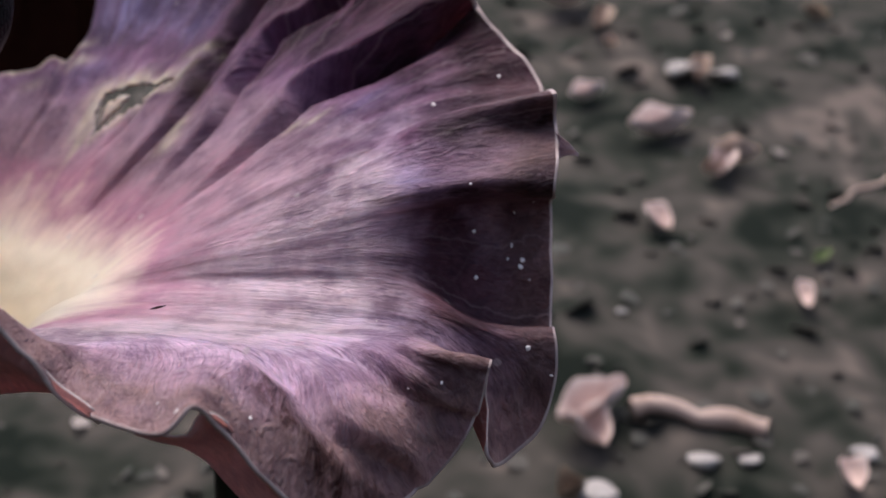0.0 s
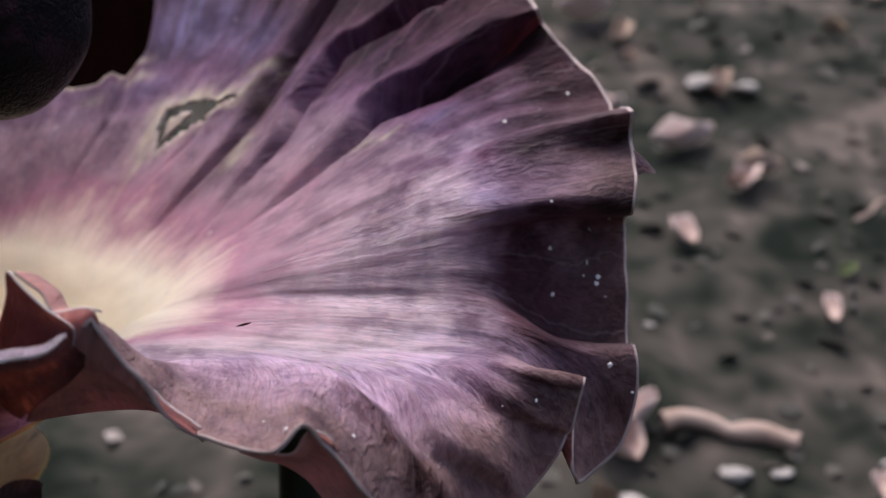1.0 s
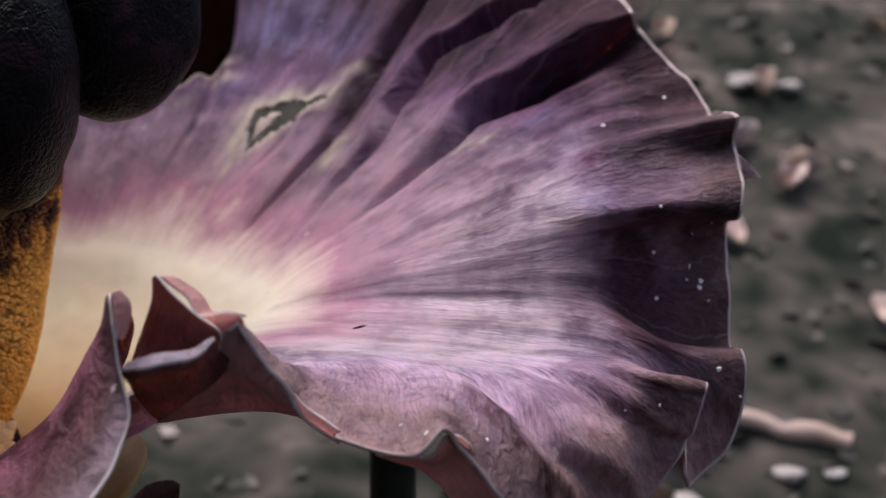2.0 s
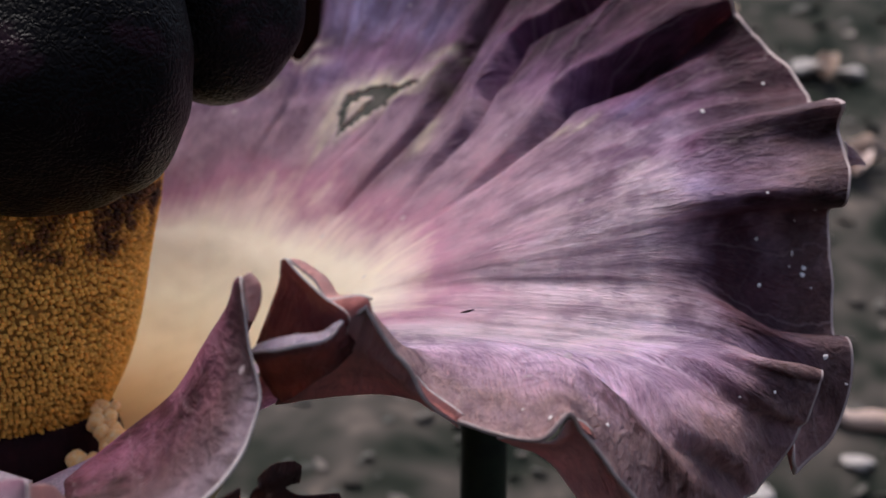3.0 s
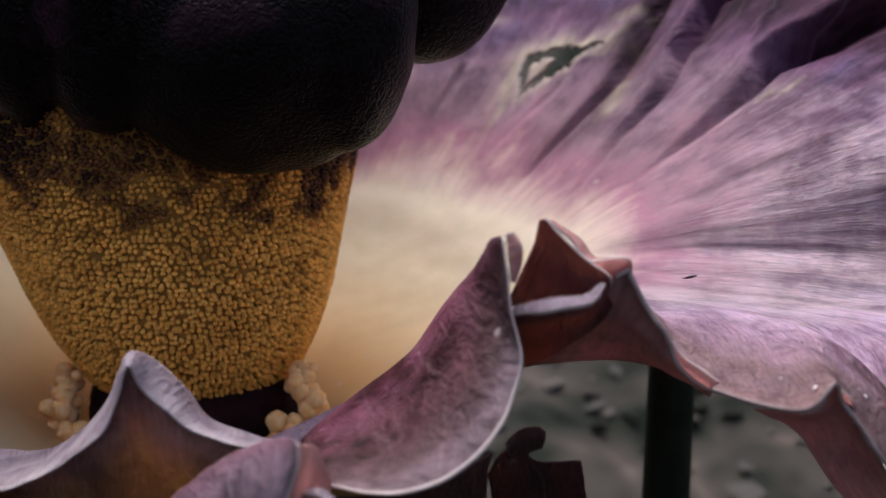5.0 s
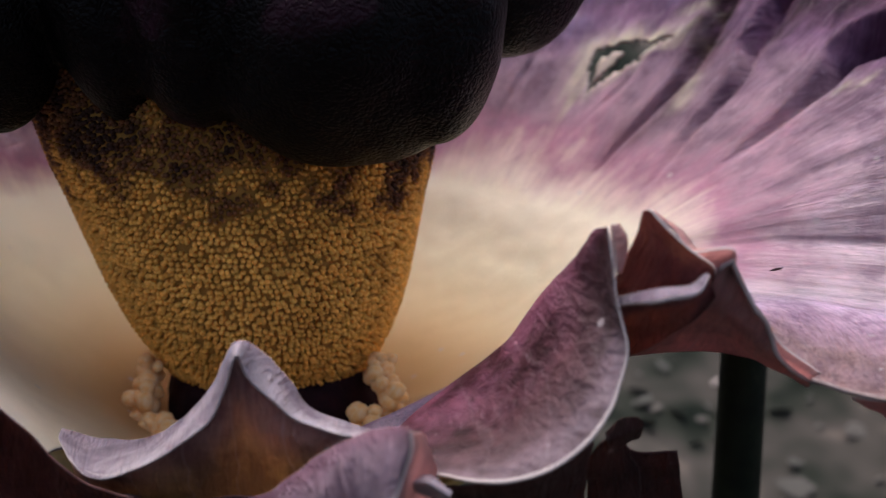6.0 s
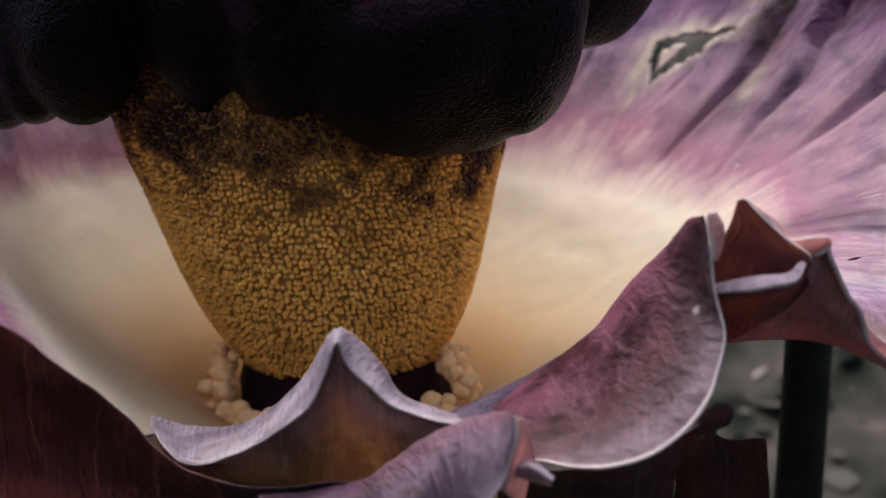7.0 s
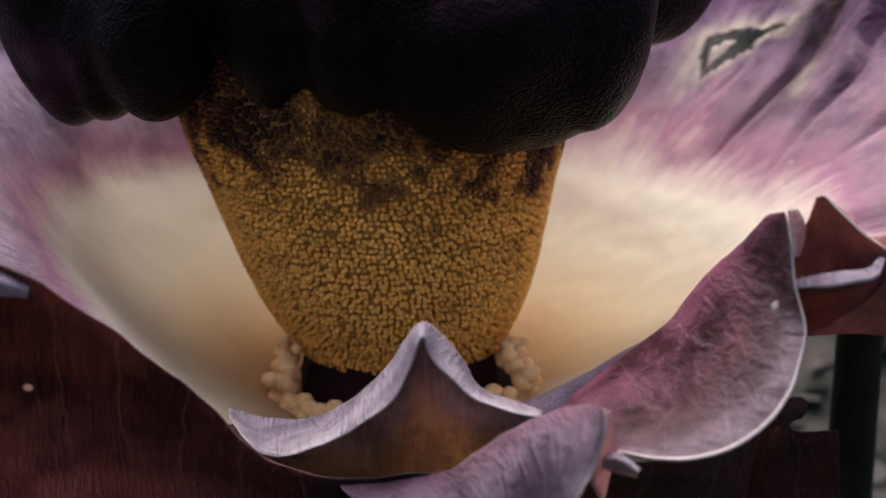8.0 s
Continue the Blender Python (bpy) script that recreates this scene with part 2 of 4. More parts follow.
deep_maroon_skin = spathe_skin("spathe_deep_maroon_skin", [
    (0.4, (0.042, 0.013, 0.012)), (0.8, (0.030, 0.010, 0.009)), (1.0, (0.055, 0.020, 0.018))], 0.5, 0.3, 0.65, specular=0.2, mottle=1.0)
fan_margin = plain("spathe_fan_margin", [(0.3, (0.22, 0.15, 0.15)), (0.7, (0.42, 0.33, 0.32))], 90, 0.55)
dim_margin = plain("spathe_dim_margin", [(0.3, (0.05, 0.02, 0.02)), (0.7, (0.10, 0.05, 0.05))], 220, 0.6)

# leathery near-black appendix
hide, hn, hl, hb = material("appendix_hide", 0.42, 0.075)
hcoord = hn.new("ShaderNodeTexCoord")
hramp = ramp(hn, [(0.46, (0.0010, 0.0006, 0.0007)), (0.56, (0.0028, 0.0014, 0.0017)), (0.66, (0.030, 0.010, 0.017))])
hl.new(noise_tex(hn, hl, 24, 5, hcoord.outputs["Object"], 0.6, 0.4).outputs[0], hramp.inputs[0])
hl.new(hramp.outputs[0], hb.inputs["Base Color"])
hcell = hn.new("ShaderNodeTexVoronoi")
hcell.inputs["Scale"].default_value = 950
hwarp = noise_tex(hn, hl, 300, 2, hcoord.outputs["Object"])
hl.new(mix(hn, hl, "ADD", 0.004, hcoord.outputs["Object"], hwarp.outputs[1]), hcell.inputs["Vector"])
hfirst = bump(hn, hl, hb, hcell.outputs["Distance"], 0.6, -0.0007)
bump(hn, hl, hb, noise_tex(hn, hl, 110, 4, hcoord.outputs["Object"]).outputs[0], 0.2, 0.0012, hfirst)
hrough = ramp(hn, [(0.3, (0.30, 0.30, 0.30)), (0.7, (0.55, 0.55, 0.55))])
hl.new(noise_tex(hn, hl, 90, 3, hcoord.outputs["Object"]).outputs[0], hrough.inputs[0])
hl.new(hrough.outputs[0], hb.inputs["Roughness"])

# stamens: ochre, browned towards the top of the column
grain, gn, gl, gb = material("stamen_skin", 0.55, 0.15)
gcoord = gn.new("ShaderNodeTexCoord")
gsep = gn.new("ShaderNodeSeparateXYZ")
gplace = gn.new("ShaderNodeNewGeometry").outputs["Position"]
gl.new(gplace, gsep.inputs[0])
grot = noise_tex(gn, gl, 95, 4, gplace, 0.65)
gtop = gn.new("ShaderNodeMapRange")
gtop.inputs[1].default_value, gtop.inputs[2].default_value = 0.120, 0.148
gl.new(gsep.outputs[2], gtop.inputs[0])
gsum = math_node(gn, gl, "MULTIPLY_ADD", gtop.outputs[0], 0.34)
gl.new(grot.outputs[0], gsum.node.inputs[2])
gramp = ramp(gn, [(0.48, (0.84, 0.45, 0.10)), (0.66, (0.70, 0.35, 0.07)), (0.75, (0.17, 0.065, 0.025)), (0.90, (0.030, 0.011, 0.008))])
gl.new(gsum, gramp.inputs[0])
gisland = gn.new("ShaderNodeNewGeometry")
gvary = ramp(gn, [(0.0, (0.74, 0.70, 0.64)), (1.0, (1.2, 1.17, 1.15))])
gl.new(gisland.outputs["Random Per Island"], gvary.inputs[0])
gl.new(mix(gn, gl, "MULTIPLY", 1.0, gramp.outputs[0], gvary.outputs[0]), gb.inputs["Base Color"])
gb.inputs["Subsurface Weight"].default_value = 0.08
gb.inputs["Subsurface Radius"].default_value = (0.002, 0.001, 0.0005)


core_skin = plain("column_core", [(0.3, (0.25, 0.125, 0.03)), (0.7, (0.40, 0.21, 0.05))], 120, 0.8)
pistil_skin = plain("pistil_skin", [(0.3, (0.012, 0.004, 0.005)), (0.7, (0.03, 0.008, 0.010))], 150, 0.9, 0.001)
stigma_skin = plain("stigma_skin", [(0.3, (0.92, 0.46, 0.14)), (0.5, (0.94, 0.58, 0.27)), (0.7, (0.94, 0.68, 0.42))], 1.4, 0.5)
stalk_skin = plain("stalk_skin", [(0.35, (0.30, 0.21, 0.07)), (0.6, (0.42, 0.30, 0.11)), (0.72, (0.15, 0.10, 0.04))], 60, 0.5, 0.0008)
stem_skin = plain("stem_skin", [(0.4, (0.006, 0.009, 0.006)), (0.6, (0.012, 0.018, 0.010)), (0.75, (0.05, 0.055, 0.028))], 85, 0.5, 0.0005)
soil_skin = plain("soil_skin", [(0.36, (0.004, 0.006, 0.004)), (0.44, (0.017, 0.018, 0.014)), (0.52, (0.034, 0.030, 0.026)), (0.60, (0.050, 0.042, 0.037)), (0.68, (0.10, 0.077, 0.068))], 17, 0.95, 0.0006, 2.0)
litter_skins = [
    plain("dead_leaf_tan", [(0.3, (0.26, 0.17, 0.13)), (0.7, (0.44, 0.33, 0.28))], 40, 0.8, 0.001),
    plain("dead_leaf_pink", [(0.3, (0.44, 0.32, 0.29)), (0.7, (0.62, 0.48, 0.45))], 40, 0.8, 0.001),
    plain("dead_leaf_brown", [(0.3, (0.10, 0.07, 0.05)), (0.7, (0.22, 0.15, 0.11))], 40, 0.85, 0.001),
    plain("moss_green_leaf", [(0.3, (0.05, 0.07, 0.03)), (0.7, (0.14, 0.16, 0.07))], 40, 0.8, 0.001)]
crumb_skin, cn, cl, cb = material("litter_crumbs", 0.9)
cvary = ramp(cn, [(0.0, (0.042, 0.040, 0.034)), (0.4, (0.058, 0.053, 0.046)), (0.8, (0.08, 0.067, 0.060)), (0.93, (0.15, 0.118, 0.108)), (1.0, (0.30, 0.245, 0.23))])
cl.new(cn.new("ShaderNodeNewGeometry").outputs["Random Per Island"], cvary.inputs[0])
cl.new(mix(cn, cl, "MULTIPLY", 0.5, cvary.outputs[0], noise_tex(cn, cl, 120, 4).outputs[0]), cb.inputs["Base Color"])
bark_skin = plain("twig_bark", [(0.3, (0.28, 0.19, 0.16)), (0.7, (0.46, 0.34, 0.30))], 50, 0.85, 0.002)
stone_skin = plain("pebble_stone", [(0.3, (0.22, 0.19, 0.185)), (0.7, (0.36, 0.32, 0.31))], 60, 0.8, 0.001)


# ---- helpers for building ----
def part(name, bm, mats, parent=None, label=""):
    me = bpy.data.meshes.new(name)
    bm.to_mesh(me)
    bm.free()
    for m in mats if isinstance(mats, (list, tuple)) else (mats,):
        me.materials.append(m)
    me.shade_smooth()
    ob = new(name, me)
    ob.parent = parent
    if label:
        ob["label"] = label
    return ob


def spline(p, t):
    """Catmull-Rom through the rows of p at the parameters t (0 .. rows - 1)."""
    p = np.asarray(p, float)
    k = np.clip(np.floor(t).astype(int), 0, len(p) - 2)
    f = (t - k).reshape((-1,) + (1,) * (p.ndim - 1))
    q = np.concatenate([2 * p[:1] - p[1:2], p, 2 * p[-1:] - p[-2:-1]])
    a, b, c, d = q[k], q[k + 1], q[k + 2], q[k + 3]
    return 0.5 * (2 * b + (c - a) * f + (2 * a - 5 * b + 4 * c - d) * f ** 2 + (3 * b - a - 3 * c + d) * f ** 3)


def sheet(name, points, uv, skins, parent, thick=0.0006, flip=False, holes=None, ripple=0.0004, label="", edge=0):
    """A fleshy leaf-like sheet from a grid of points (rows x columns x 3): inner skin, outer skin and a pale margin."""
    nu, nv, _ = points.shape
    for i in range(nu):
        for j in range(nv):
            v = Vector(points[i, j])
            points[i, j] += ripple * np.array(noise.noise_vector(v * 170)) + 2.2 * ripple * np.array(noise.noise_vector(v * 62))
    du, dv = np.gradient(points, axis=0), np.gradient(points, axis=1)
    nrm = np.cross(du, dv)
    nrm /= np.linalg.norm(nrm, axis=2, keepdims=True) + 1e-12
    if flip:
        nrm = -nrm
    back_side = points - thick * nrm
    flat = np.concatenate([points.reshape(-1, 3), back_side.reshape(-1, 3)])
    n = nu * nv
    i, j = np.meshgrid(np.arange(nu - 1), np.arange(nv - 1), indexing="ij")
    gap = np.full(i.shape, 9.0) if holes is None else holes(uv[:-1, :-1])
    keep = gap >= 0
    ring = np.zeros(keep.sum(), int)
    i, j = i[keep], j[keep]
    ring[j >= nv - 1 - edge] = 2
    a = i * nv + j
    quads = np.stack([a, a + nv, a + nv + 1, a + 1], 1)
    if flip:
        quads = quads[:, ::-1]
    edges = {}
    for q in quads.tolist():
        for e in zip(q, q[1:] + q[:1]):
            edges[e] = True
    rim = [(e[1], e[0], e[0] + n, e[1] + n) for e in edges if (e[1], e[0]) not in edges]
    faces = quads.tolist() + (quads[:, ::-1] + n).tolist() + rim
    me = bpy.data.meshes.new(name)
    me.from_pydata(flat.tolist(), [], faces)
    for m in skins:
        me.materials.append(m)
    me.polygons.foreach_set("material_index", ring.tolist() + np.where(j >= nv - 1 - edge, 2, 1).tolist() + [2] * len(rim))
    layer = me.uv_layers.new(name="UVMap")
    both = np.concatenate([uv.reshape(-1, 2), uv.reshape(-1, 2)])
    index = np.empty(len(me.loops), int)
    me.loops.foreach_get("vertex_index", index)
    layer.data.foreach_set("uv", both[index].ravel())
    # a second map in metres: across the ribs and along them
    lengths = []
    for axis in (0, 1):
        gone = np.linalg.norm(np.diff(points, axis=axis), axis=2)
        gone = gone[:, nv // 2:].mean(1) if axis == 0 else gone.mean(0)
        lengths.append(np.concatenate([[0.0], np.cumsum(gone)]))
    lie = np.stack(np.meshgrid(*lengths, indexing="ij"), 2)
    if np.ptp(uv[:, 0, 1]) > np.ptp(uv[0, :, 1]):
        lie = lie[..., ::-1]
    lie = np.concatenate([lie.reshape(-1, 2)] * 2)
    me.uv_layers.new(name="Grain").data.foreach_set("uv", lie[index].ravel())
    me.shade_smooth()
    ob = new(name, me)
    ob.parent = parent
    if label:
        ob["label"] = label
    return ob


def lobe(name, net, skins, parent, u0=0.0, u1=0.2, v0=0.5, v1=1.0, across=False, flip=False, fine=10, ripple=0.0004, thick=0.0004, label="", edge=0):
    """A lobe of the sheath from a small net of control points in millimetres; v runs to the free margin."""
    net = np.array(net, float) / 1000
    r, c = net.shape[:2]
    rows = spline(net, np.linspace(0, r - 1, (r - 1) * fine + 1))
    grid = np.swapaxes(spline(np.swapaxes(rows, 0, 1), np.linspace(0, c - 1, (c - 1) * fine + 1)), 0, 1)
    s, t = np.meshgrid(np.linspace(0, 1, grid.shape[0]), np.linspace(0, 1, grid.shape[1]), indexing="ij")
    if across:
        s, t = t, s
    uv = np.stack([u0 + (u1 - u0) * s, v0 + (v1 - v0) * t], 2)
    return sheet(name, np.ascontiguousarray(grid), uv, skins, parent, thick, flip, None, ripple, label, edge)


def revolve(profile, segments=96, centre=(0.0, 0.0), wobble=None):
    bm = bmesh.new()
    rings = []
    for r, z in profile:
        ring = []
        for k in range(segments):
            a = 2 * math.pi * k / segments
            rr, zz = (r, z) if wobble is None else wobble(r, z, a)
            ring.append(bm.verts.new((centre[0] + rr * math.cos(a), centre[1] + rr * math.sin(a), zz)))
        rings.append(ring)
    for low, high in zip(rings, rings[1:]):
        for k in range(segments):
            bm.faces.new((low[k], low[(k + 1) % segments], high[(k + 1) % segments], high[k]))
    return bm


# ---- the form of the sheath, in degrees and millimetres round the flower's axis ----
AXIS = (0.004, -0.003)
# each rib: (angle, reach, height) half-way out, near the margin and at the margin
FRONT_CURL = [
    ((-35, 133.5, 121.5), (-41.5, 145, 131), (-46.5, 156.5, 139.5)),
    ((-30.5, 132, 120.5), (-36.5, 147, 121), (-41.5, 158.5, 119)),
    ((-26, 142.5, 117.5), (-36, 161.5, 118), (-40, 168.5, 114.5)),
    ((-26, 149, 118), (-36.5, 172.5, 119), (-40, 180.5, 115.5)),
    ((-25.5, 151, 118), (-35.5, 175, 120), (-38.5, 183.5, 120)),
    ((-25.5, 156, 118.5), (-33.5, 176.5, 118), (-36, 183, 113.5)),
    ((-25, 163.5, 117), (-31, 184, 112.5), (-34.5, 188.5, 103.5)),
    ((-23.5, 167, 115), (-28.5, 190, 108), (-31, 195, 91)),
]
LOWER_FOLD = [
    ((-21.5, 171.5, 116.5), (-26.5, 194.5, 109.5), (-26, 201.5, 91.5)),
    ((-20, 174, 116.5), (-24.5, 198.5, 111.5), (-23, 205.5, 94.5)),
    ((-19, 175, 116.5), (-23.5, 201.5, 116), (-22, 211.5, 105.5)),
    ((-17.5, 177.5, 116), (-23, 200, 120), (-22, 214.5, 117)),
    ((-14.5, 174.5, 114.5), (-16, 194, 114), (-15.5, 207.5, 103.5)),
    ((-13, 177, 116), (-14, 197, 108.5), (-17, 209, 90.5)),
    ((-12.5, 178, 118), (-12.5, 201.5, 109.5), (-13.5, 210.5, 84)),
    ((-12, 178, 119), (-12.5, 204.5, 111), (-11.5, 217.5, 90)),
    ((-11.5, 177.5, 119.5), (-12.5, 204.5, 114), (-11, 221, 103.5)),
    ((-10.5, 177.5, 121), (-11.5, 203, 115), (-10.5, 220.5, 113)),
]
MIDDLE_FOLD = [
    ((-8.5, 175, 121.5), (-7, 201.5, 112.5), (-6, 219, 110.5)),
    ((-8.5, 174, 130), (-5.5, 201, 124), (-4, 219.5, 124.5)),
    ((-7.5, 173.5, 136.5), (-4.5, 199.5, 136.5), (-2, 219.5, 136)),
    ((-8, 173.5, 139.5), (-8.5, 200, 143.5), (-7, 219.5, 143)),
    ((-7.5, 173, 142), (-9, 200, 147), (-7, 220, 149)),
    ((-6.5, 171, 144), (-6.5, 198.5, 149.5), (-5, 220, 153.5)),
    ((-5, 169, 145.5), (-4.5, 196.5, 155), (-2.5, 220.5, 158.5)),
    ((-4, 164.5, 147.5), (-2.5, 190, 159.5), (-4, 219.5, 166.5)),
    ((-1, 161.5, 147.5), (2, 189.5, 156.5), (3, 220, 163)),
]
UPPER_FOLD = [
    ((1, 160, 149.5), (6, 193, 162), (6, 221, 165)),
    ((3.5, 157, 151.5), (7.5, 186.5, 166.5), (8.5, 215.5, 175.5)),
    ((6.5, 155.5, 153), (10.5, 182.5, 166), (10, 208.5, 181.5)),
    ((7, 155, 155.5), (11.5, 180.5, 170), (11, 206.5, 185.5)),
    ((5.5, 153.5, 159), (8, 176.5, 177), (7, 203, 190.5)),
    ((12.5, 150.5, 157), (18, 179.5, 179.5), (18.5, 206, 201.5)),
    ((15, 141.5, 161.5), (15.5, 166.5, 184.5), (16.5, 186, 204.5)),
    ((25.5, 142, 158.5), (28.5, 173, 183.5), (31.5, 198.5, 211)),
    ((25, 135, 162.5), (26.5, 160, 184), (28, 181.5, 210.5)),
]
BACK_WALL = [
    ((32.5, 135, 159.5), (36, 162.5, 181), (39.5, 186, 215)),
    ((38.5, 124.5, 157.5), (44, 149, 180.5), (48, 172, 217.5)),
    ((49, 110, 157), (52, 128.5, 179), (56.5, 157, 217.5)),
    ((57, 111, 157), (63.5, 139.5, 173.5), (68.5, 175, 219)),
    ((58, 104.5, 155.5), (61.5, 117.5, 174.5), (66.5, 145, 217.5)),
    ((60, 98, 146.5), (64, 114.5, 168.5), (69, 142.5, 212.5)),
]
ROLLED_LOBE = [
    [(50, -80, 89.5), (52, -98, 99.5), (55.5, -112, 100.5), (59, -125, 102)],
    [(63, -72, 96), (62.5, -91, 106.5), (69, -112, 105.5), (70, -132, 103.5)],
    [(75.5, -74, 107), (73.5, -92, 117), (79, -114, 114), (81, -134, 107)],
    [(83, -80, 119), (80.5, -97, 128), (86, -115, 123), (89.5, -132, 114)],
    [(88.5, -92, 130.5), (86, -105, 137), (89.5, -114, 131), (93.5, -125, 123)],
    [(90.5, -104, 139), (88.5, -112, 142.5), (90, -118, 139), (91.5, -122, 133)],
    [(91, -114, 142.5), (90, -117, 144.5), (90, -119.5, 144), (90.5, -121, 140.5)],
]
ROLLED_TIP = [
    [(90.6, -119.8, 145), (91.4, -119.4, 145.4), (91.6, -117.8, 145), (90.8, -116.8, 144.6)],
    [(90.8, -120.6, 143), (92.4, -119.8, 143.6), (92.9, -117.2, 143.2), (91.2, -115.8, 142.8)],
    [(91.0, -121, 140.5), (92.6, -119.8, 140.8), (92.9, -117.4, 140.6), (91.2, -116, 140.4)],
    [(91.2, -121.2, 138), (91.9, -120.4, 137.8), (91.9, -119, 137.8), (91.3, -118, 138)],
]
SHADED_LIP = [
    [(-62, -141, 141), (-51, -137, 138), (-44, -135, 135.5), (-40.5, -134, 133)],
    [(-62, -146, 138), (-51, -141, 135.8), (-44, -138, 134), (-40.5, -136, 132)],
    [(-62, -145, 134), (-51, -140, 132.5), (-44, -137.5, 131.5), (-41, -136, 130.8)],
]
POCKET_BACK = [
    [(91.5, -106, 129), (99.5, -112, 131), (108.5, -116, 134)],
    [(94, -108, 135.5), (100.5, -113, 137), (108.6, -117, 138.2)],
    [(96, -110, 142), (100.3, -113.5, 142.5), (103.4, -116, 141.8)],
    [(97, -112, 146), (98, -114, 147), (99.6, -115, 145.6)],
]
POCKET_LIP = [
    [(91.5, -120, 131.5), (98, -127, 134.5), (105, -124, 135), (108, -118, 136.5)],
    [(93, -114, 125.5), (98, -120, 129), (104.5, -120, 131), (109, -115, 133.5)],
    [(95, -104, 117), (99, -108, 120.5), (105.5, -110, 125), (110.5, -110, 130)],
]
LIP_BAND = [
    [(91.5, -120, 131.6), (98, -127, 134.7), (105, -124, 135.2), (108, -118, 136.7)],
    [(92.3, -117, 132.2), (98, -122, 135.2), (104.3, -120.5, 135.5), (107.5, -116.5, 136.6)],
]
POCKET_FOLD = [
    [(98, -112, 146), (102, -112, 142.5), (104.5, -113.5, 139.5), (109, -114.5, 140), (112, -116, 140.5)],
    [(100, -104, 143.5), (103.5, -106, 141.5), (106, -109, 139), (109.5, -111, 139.5), (112.5, -112, 139)],
]
OUTER_FLAP = [
    [(104.5, -115, 140), (111.5, -116.5, 141), (113, -113.5, 136.5), (116.5, -110.5, 129.5), (122, -108.5, 122), (129.5, -111, 116.5)],
    [(99, -106, 125.5), (106.5, -110, 129), (110.5, -109, 127.5), (115, -107, 124), (120.5, -106, 119.5), (128.5, -110, 115.5)],
    [(91.5, -88, 111.5), (101.5, -86, 112.5), (110.5, -86, 113), (117, -88, 113.5), (122.5, -94, 113.5), (128.5, -104, 112.5)],
]
CURL_UNDERSIDE = [
    [(136, -109, 112), (145.5, -112, 113), (149, -112, 117), (152.5, -110, 115), (154, -107, 108.5)],
    [(145, -100, 104.5), (150, -101, 104.5), (154, -102, 105), (157, -102, 103.5), (159, -104, 102.5)],
    [(156, -94, 91), (158.5, -95, 91.5), (161, -96, 91.5), (163.5, -97, 92), (164.5, -100, 95)],
    [(164.5, -92, 80), (167.5, -93, 80.5), (169, -94, 81), (171, -95, 81.5), (172, -98, 85.5)],
]
BACK_TIP = [
    [(222, -22, 157), (223, -22, 154), (222.5, -22, 150)],
    [(225, -21, 154.5), (225.5, -21, 152.5), (225, -21, 150.8)],
    [(228, -20.5, 151.6), (228.2, -20.5, 151.2), (228, -20.5, 150.9)],
]
PEAK_BAND = [
    [(-18, -90, 94.5), (-10.5, -88, 92), (2, -95, 95), (12.5, -103, 104), (20.5, -112, 115), (26, -120, 123.5), (29.5, -113, 119), (33, -108, 112), (36.5, -106, 106), (47.5, -106, 102)],
    [(-16.5, -96, 95), (-8, -100, 92.5), (4.5, -109, 96.5), (14, -114, 105), (21.5, -118, 113.5), (26, -122.5, 123), (29, -118, 118.5), (32.5, -115, 113), (37, -113, 107), (48, -112, 103.5)],
    [(-15, -99, 94.5), (-6, -109, 92), (6, -118, 97.5), (15, -121, 104.5), (22, -122.5, 111.5), (26.5, -124.5, 122), (28, -122, 117.5), (32, -120, 112.5), (37.5, -118, 107.5), (48, -117, 104.5)],
]
PEAK_OUTER = [
    [(-15, -98, 93.5), (-6, -108, 92), (5.5, -117, 97), (15, -120, 104), (22, -121.5, 111), (26, -123.5, 121.5), (28, -121, 117), (32, -119, 112), (37.5, -117, 107), (48, -116, 104)],
    [(-15.5, -93, 87), (-6, -104, 88.5), (5, -113, 93), (14.5, -117, 97), (21.5, -118.5, 101), (26, -119.5, 106), (29, -119, 104), (32.5, -118, 102), (38, -116, 100), (48.5, -114, 99.5)],
    [(-17.5, -82, 70.5), (-8, -90, 73), (1.5, -97, 75.5), (12, -101, 77), (19.5, -103, 78), (24, -104, 79), (28.5, -104, 79), (32, -103, 79.5), (38.5, -102, 80.5), (49.5, -100, 85)],
]
FRONT_LOBE = [
    [(10, -118, 90.5), (15.5, -126, 89), (20, -128, 82.5)],
    [(28, -124, 95), (33, -134, 94.5), (37, -137, 87.5)],
    [(40.5, -131, 106), (44, -142, 104.5), (47, -146, 94.5)],
    [(52, -138, 114.5), (53.5, -146, 111), (52.5, -149, 100.5)],
    [(56.5, -141, 117), (57, -146, 112.5), (54.5, -150, 103.5)],
    [(58.5, -142.5, 117), (58.5, -144.5, 113.5), (56, -149, 106.5)],
]
FRONT_LOBE_BACK = [
    [(58.5, -142, 116.5), (58.5, -144, 113), (56, -148.5, 106)],
    [(60, -134, 112.5), (60.5, -135, 108.5), (57.5, -140, 101.5)],
    [(60, -126, 106), (61.5, -126, 102), (59, -128, 92)],
]
LOW_LIP = [
    [(58.5, -134, 105), (62, -137, 106.5), (66, -139, 105)],
    [(58, -139, 106), (62, -142, 107.5), (65.5, -141, 105)],
    [(58.5, -136, 103), (62, -138, 103), (65.5, -138, 102.5)],
]
